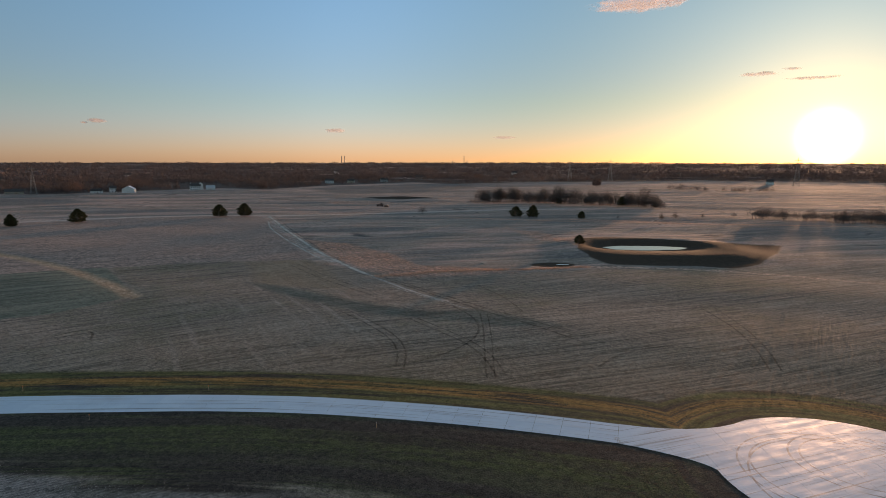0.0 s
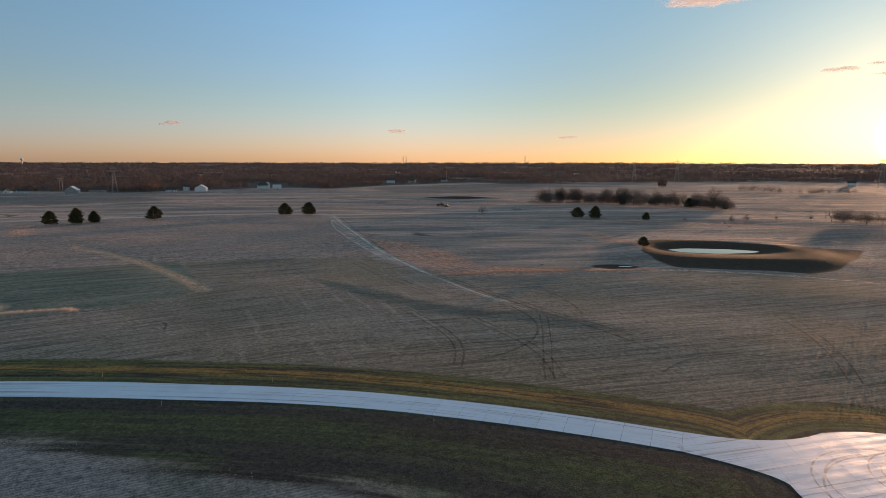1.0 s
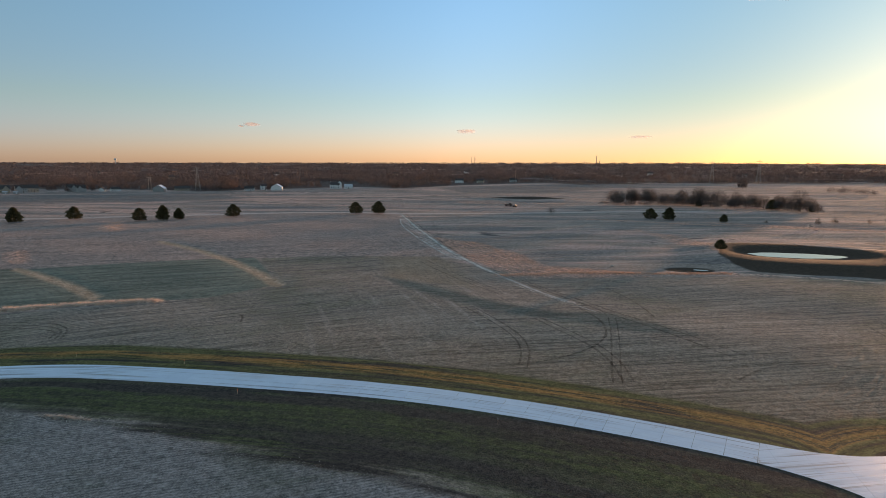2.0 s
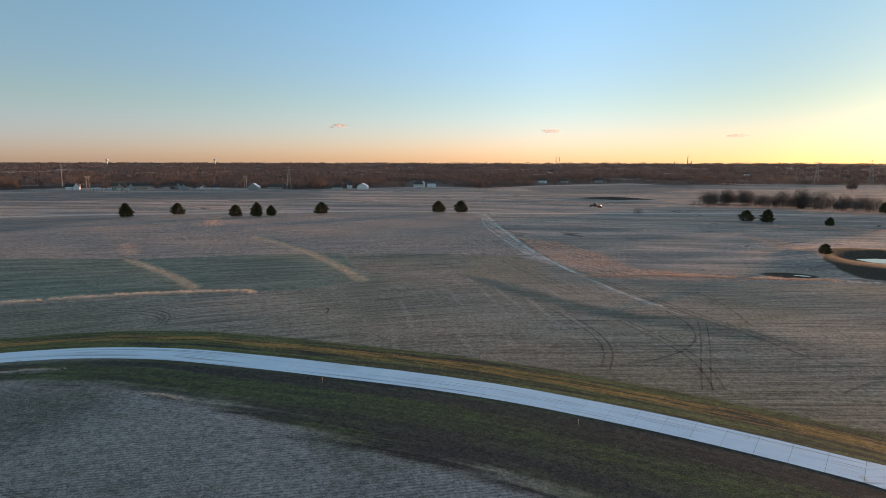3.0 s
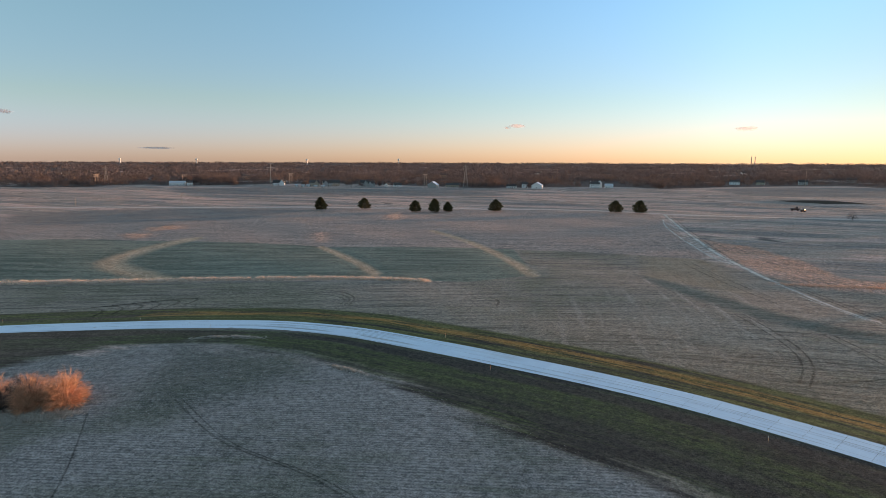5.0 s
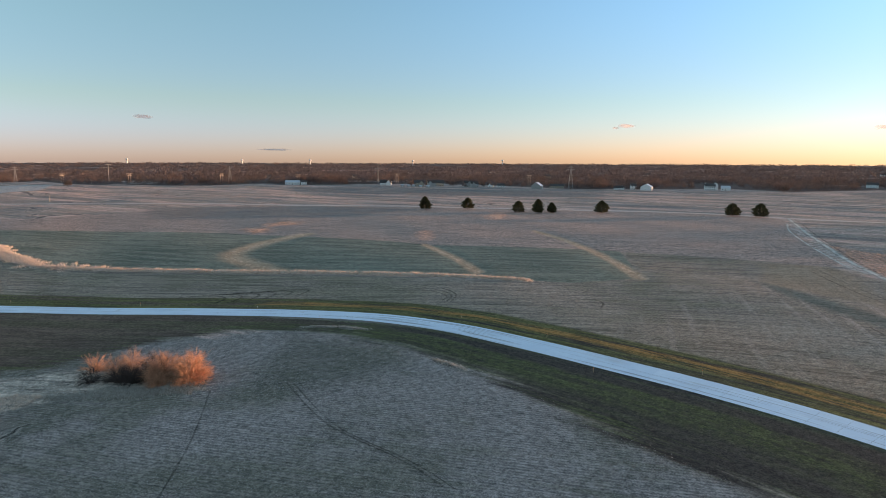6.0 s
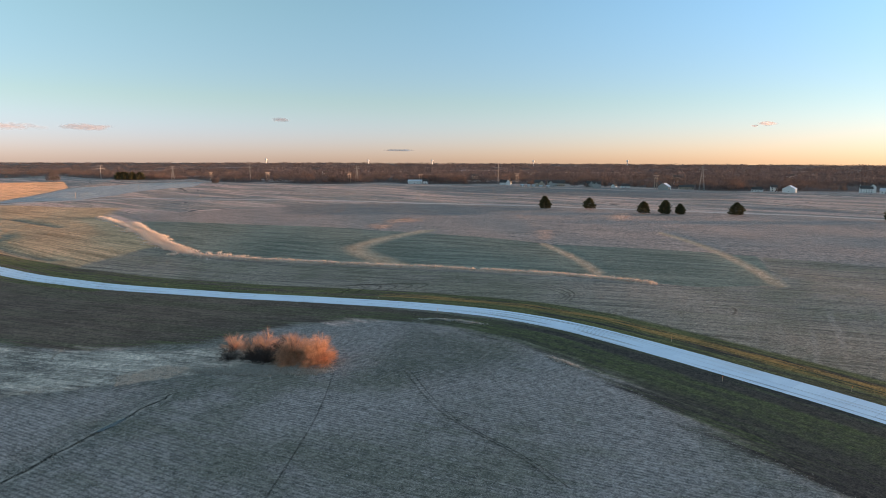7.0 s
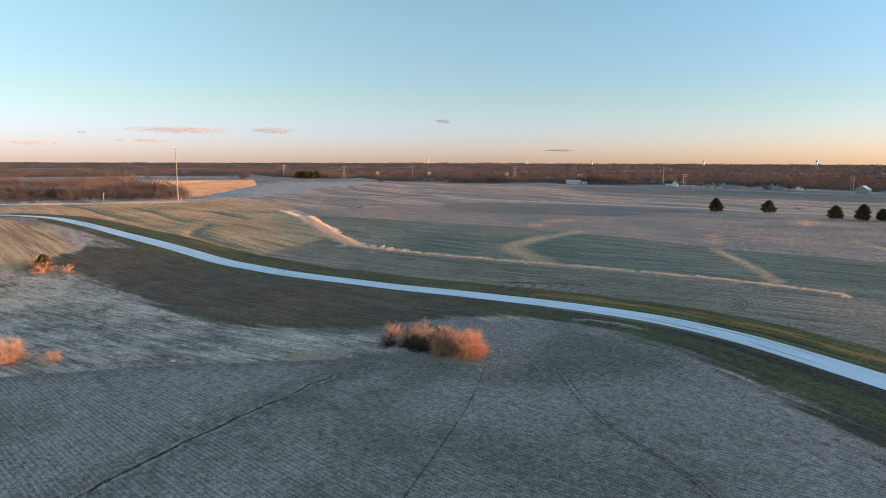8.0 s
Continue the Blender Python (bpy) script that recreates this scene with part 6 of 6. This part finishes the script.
def portal(x, y, tall, wide, turn):
    ob = thing("power_pole", x, y, turn=turn, label="wooden power pole frame with a broad top rack", category="utility pole", group="wooden pole frames")
    for s in (-1, 1):
        bm = bmesh.new()
        add_rod(bm, (s * wide * 0.22, 0, -0.4), (s * wide * 0.22, 0, tall), 0.45, 0.36, 7)
        part("post", bm, M_WOOD, ob)
    for z, half in ((tall * 0.97, wide * 0.55), (tall * 0.78, wide * 0.45)):
        bm = bmesh.new()
        add_box(bm, (half * 2, 0.5, 0.75), (0, 0, z), bevel=0.04)
        part("cross_arm", bm, M_WOOD, ob)
    bm = bmesh.new()
    add_rod(bm, (-wide * 0.22, 0.1, tall * 0.8), (wide * 0.22, 0.1, tall * 0.95), 0.2, sides=5)
    add_rod(bm, (wide * 0.22, 0.1, tall * 0.8), (-wide * 0.22, 0.1, tall * 0.95), 0.2, sides=5)
    part("brace", bm, M_WOOD, ob)


def pylon(x, y, tall, turn):
    ob = thing("pylon", x, y, turn=turn, label="grey steel lattice power pylon with cross-arms", category="pylon", group="lattice pylons")
    b, t = tall * 0.10, tall * 0.022

    def half(z):
        return b + (t - b) * min(z / (tall * 0.8), 1)

    corners = [(-1, -1), (1, -1), (1, 1), (-1, 1)]
    for cx, cy in corners:
        bm = bmesh.new()
        add_rod(bm, (cx * b, cy * b, -0.3), (cx * t, cy * t, tall * 0.8), 0.22, 0.18, 5)
        add_rod(bm, (cx * t, cy * t, tall * 0.8), (0, 0, tall), 0.16, 0.10, 5)
        part("leg", bm, M_STEEL, ob)
    bm = bmesh.new()
    z = 0.0
    while z < tall * 0.78:
        nz = min(z + max(half(z) * 1.7, 1.4), tall * 0.8)
        for i in range(4):
            (ax, ay), (bx, by) = corners[i], corners[(i + 1) % 4]
            h0, h1 = half(z), half(nz)
            add_rod(bm, (ax * h0, ay * h0, z), (bx * h1, by * h1, nz), 0.10, sides=4)
            add_rod(bm, (bx * h0, by * h0, z), (ax * h1, ay * h1, nz), 0.10, sides=4)
        z = nz
    part("lattice", bm, M_STEEL, ob)
    for zz, arm_half in ((tall * 0.80, tall * 0.17), (tall * 0.90, tall * 0.12)):
        bm = bmesh.new()
        for s in (-1, 1):
            for o in (-t, t):
                add_rod(bm, (0, o, zz), (s * arm_half, 0, zz + 0.1), 0.2, 0.15, 4)
            add_rod(bm, (0, 0, zz + 1.4), (s * arm_half, 0, zz + 0.1), 0.2, sides=4)
        part("cross_arm", bm, M_STEEL, ob)


for x, y, tall in [(-838, 674, 36), (-1247, 368, 33), (-1327, 112, 28)]:
    monopole(x, y, tall, facing(x, y) + 12)
for x, y, tall, wide in [(-949, 585, 16, 9.5), (-797, 682, 19, 8), (-571, 750, 20, 7), (-1045, 490, 17, 9), (-1161, 376, 16, 9), (-1279, 300, 15, 8)]:
    portal(x, y, tall, wide, facing(x, y) + 15)
for x, y, tall in [(-500, 754, 35), (-1011, 489, 31), (356, 1319, 48), (269, 1314, 45), (646, 1130, 52), (-1254, 225, 29)]:
    pylon(x, y, tall, facing(x, y) + 10)


def light_mast(x, y, tall):
    ob = thing("light_mast", x, y, turn=facing(x, y), label="very tall pale floodlight mast by the woodlot", category="mast")
    bm = bmesh.new()
    add_rod(bm, (0, 0, -0.5), (0, 0, tall), 0.50, 0.28, 12)
    part("shaft", bm, M_STEEL, ob)
    bm = bmesh.new()
    add_box(bm, (5.2, 0.5, 0.5), (0, 0, tall), bevel=0.06)
    part("head_frame", bm, M_STEEL, ob)
    for k in range(4):
        bm = bmesh.new()
        add_box(bm, (0.9, 0.7, 0.9), (-2.1 + 1.4 * k, -0.4, tall + 0.6), (25, 0, 0), 0.8, 0.06)
        part("floodlight", bm, M_TRIM, ob)


light_mast(-626, -44.3, 48)


def field_post(x, y, tall, arm):
    ob = thing("utility_post", x, y, turn=facing(x, y) + 20, label="slim weathered utility post along a fence line", category="post", group="posts across the pasture")
    bm = bmesh.new()
    add_rod(bm, (0, 0, -0.4), (0, 0, tall), 0.24, 0.16, 7)
    part("shaft", bm, M_WOOD, ob)
    if arm:
        bm = bmesh.new()
        add_box(bm, (2.2, 0.16, 0.2), (0, 0, tall - 0.5), bevel=0.02)
        part("cross_arm", bm, M_WOOD, ob)
        bm = bmesh.new()
        add_rod(bm, (0.45, 0, tall - 2.2), (0.45, 0, tall - 1.2), 0.3, sides=8)
        part("transformer", bm, M_STEEL, ob)


for x, y, tall, arm in [(-630, -107, 8.2, 1), (-705, 36, 7, 0), (-829, 109, 8, 0), (-972, 201, 8, 0), (-684, 148, 6.5, 0), (-577, 251, 8, 0), (-520, 317, 10, 1), (-1114, 302, 8.5, 0), (-596, 472, 7, 0), (-101, 1100, 27, 0), (-603, -40, 6, 0)]:
    field_post(x, y, tall, arm)


def water_tower(x, y, tall):
    ob = thing("water_tower", x, y, label="white water tower on the far horizon", category="water tower", group="far water towers")
    bm = bmesh.new()
    add_rod(bm, (0, 0, -1), (0, 0, tall * 0.8), tall * 0.10, tall * 0.07, 12)
    part("stem", bm, M_WHITE, ob)
    bm = bmesh.new()
    bmesh.ops.create_uvsphere(bm, u_segments=20, v_segments=12, radius=tall * 0.24)
    bmesh.ops.scale(bm, vec=(1, 1, 0.75), verts=bm.verts)
    bmesh.ops.translate(bm, vec=(0, 0, tall * 0.86), verts=bm.verts)
    part("tank", bm, M_WHITE, ob)


for x, y, tall in [(-3560, 2290, 34), (-3050, 2750, 34), (-2740, 3300, 36), (-4250, 1370, 36), (-3980, 2020, 32)]:
    water_tower(x, y, tall)


def chimney_stack(x, y, tall):
    ob = thing("chimney_stack", x, y, label="thin grey chimney on the far horizon", category="chimney", group="far chimneys")
    bm = bmesh.new()
    add_rod(bm, (0, 0, -1), (0, 0, tall), 2.6, 1.8, 10)
    part("shaft", bm, M_STEEL, ob)
    bm = bmesh.new()
    add_rod(bm, (0, 0, tall - 2), (0, 0, tall + 0.5), 2.3, 2.3, 10)
    part("rim", bm, M_GREY, ob)


for x, y, tall in [(135, 4000, 58), (155, 4000, 28), (62, 3990, 26), (-600, 3800, 54), (-618, 3795, 54)]:
    chimney_stack(x, y, tall)


# ---- farm machines beyond the lane ----
def wheel(parent, x, y, r, w):
    bm = bmesh.new()
    add_rod(bm, (x, y - w / 2, r), (x, y + w / 2, r), r, r, 16)
    tyre = part("wheel", bm, M_RUBBER, parent)
    bm = bmesh.new()
    add_rod(bm, (x, y - w / 2 - 0.02, r), (x, y + w / 2 + 0.02, r), r * 0.5, r * 0.5, 12)
    part("rim", bm, M_PAINT, tyre)


def wagon(x, y, turn, long, high, label):
    ob = thing("farm_machine", x, y, turn=turn, label=label, category="farm machine", group="machines in the pasture")
    bm = bmesh.new()
    add_box(bm, (long, 2.2, high * 0.45), (0, 0, 0.9 + high * 0.22), taper=1.12, bevel=0.08)
    part("body", bm, M_PAINT, ob)
    bm = bmesh.new()
    add_box(bm, (long * 0.3, 1.9, high * 0.5), (long * 0.2, 0, 0.9 + high * 0.66), taper=0.85, bevel=0.1)
    cab = part("cab", bm, M_PAINT, ob)
    bm = bmesh.new()
    add_box(bm, (long * 0.31, 1.6, high * 0.22), (long * 0.2, 0, 0.9 + high * 0.70), taper=0.88)
    part("window", bm, M_GLASS, cab)
    for sx in (-0.33, 0.33):
        for sy in (-1.05, 1.05):
            wheel(ob, sx * long, sy, 0.65, 0.4)


wagon(-61, 597, 10, 6.5, 3.0, "dark rusty farm machine parked in pasture")
wagon(-54, 588, -15, 3.4, 1.8, "small dark farm trailer parked in pasture")


# ---- clouds ----
def cloud(turn, rise, wide, high, seed):
    """A small low cloud far off: clumps of soft vapour along a flat base."""
    d = 4700.0
    ob = thing("cloud", d * math.sin(radians(turn)), d * math.cos(radians(turn)), 44 + d * math.tan(radians(rise)), -turn, "small soft evening cloud low over the horizon", "cloud", "evening clouds")
    bm = bmesh.new()
    bmesh.ops.create_icosphere(bm, subdivisions=4, radius=1.0)
    for v in bm.verts:
        u, z = v.co.x, v.co.z
        swell_up = 0.9 + 0.25 * noise.noise(Vector((u * 2.5 + seed, 0.3, seed * 0.7)))
        v.co = Vector((u * wide * 0.58, v.co.y * 25, max(z, -0.55) * high * 1.0 * swell_up))
    for f in bm.faces:
        f.smooth = True
    part("vapour", bm, M_CLOUD, ob)


CLOUDS = [(-9.7, 2.61, 155, 35), (-28.9, 3.05, 130, 26), (-29.8, 2.89, 52, 13), (16.6, 12.91, 619, 106), (19.7, 13.04, 221, 35), (26.5, 6.94, 261, 26), (30.3, 6.46, 347, 17), (28.7, 7.24, 130, 13), (5.6, 2.08, 173, 17), (-93.3, 2.37, 777, 52), (-85.9, 2.46, 324, 39), (-95.9, 1.48, 259, 22), (-70.8, 3.47, 130, 30), (-104.0, 1.17, 367, 22), (-100.8, 2.06, 86, 13), (-98.0, 1.49, 86, 13), (-60.2, 0.89, 259, 13)]
for k, (turn, rise, wide, high) in enumerate(CLOUDS):
    cloud(turn, rise, wide, high, 300 + k)

# ---- the slabs of the street ----
build_road()
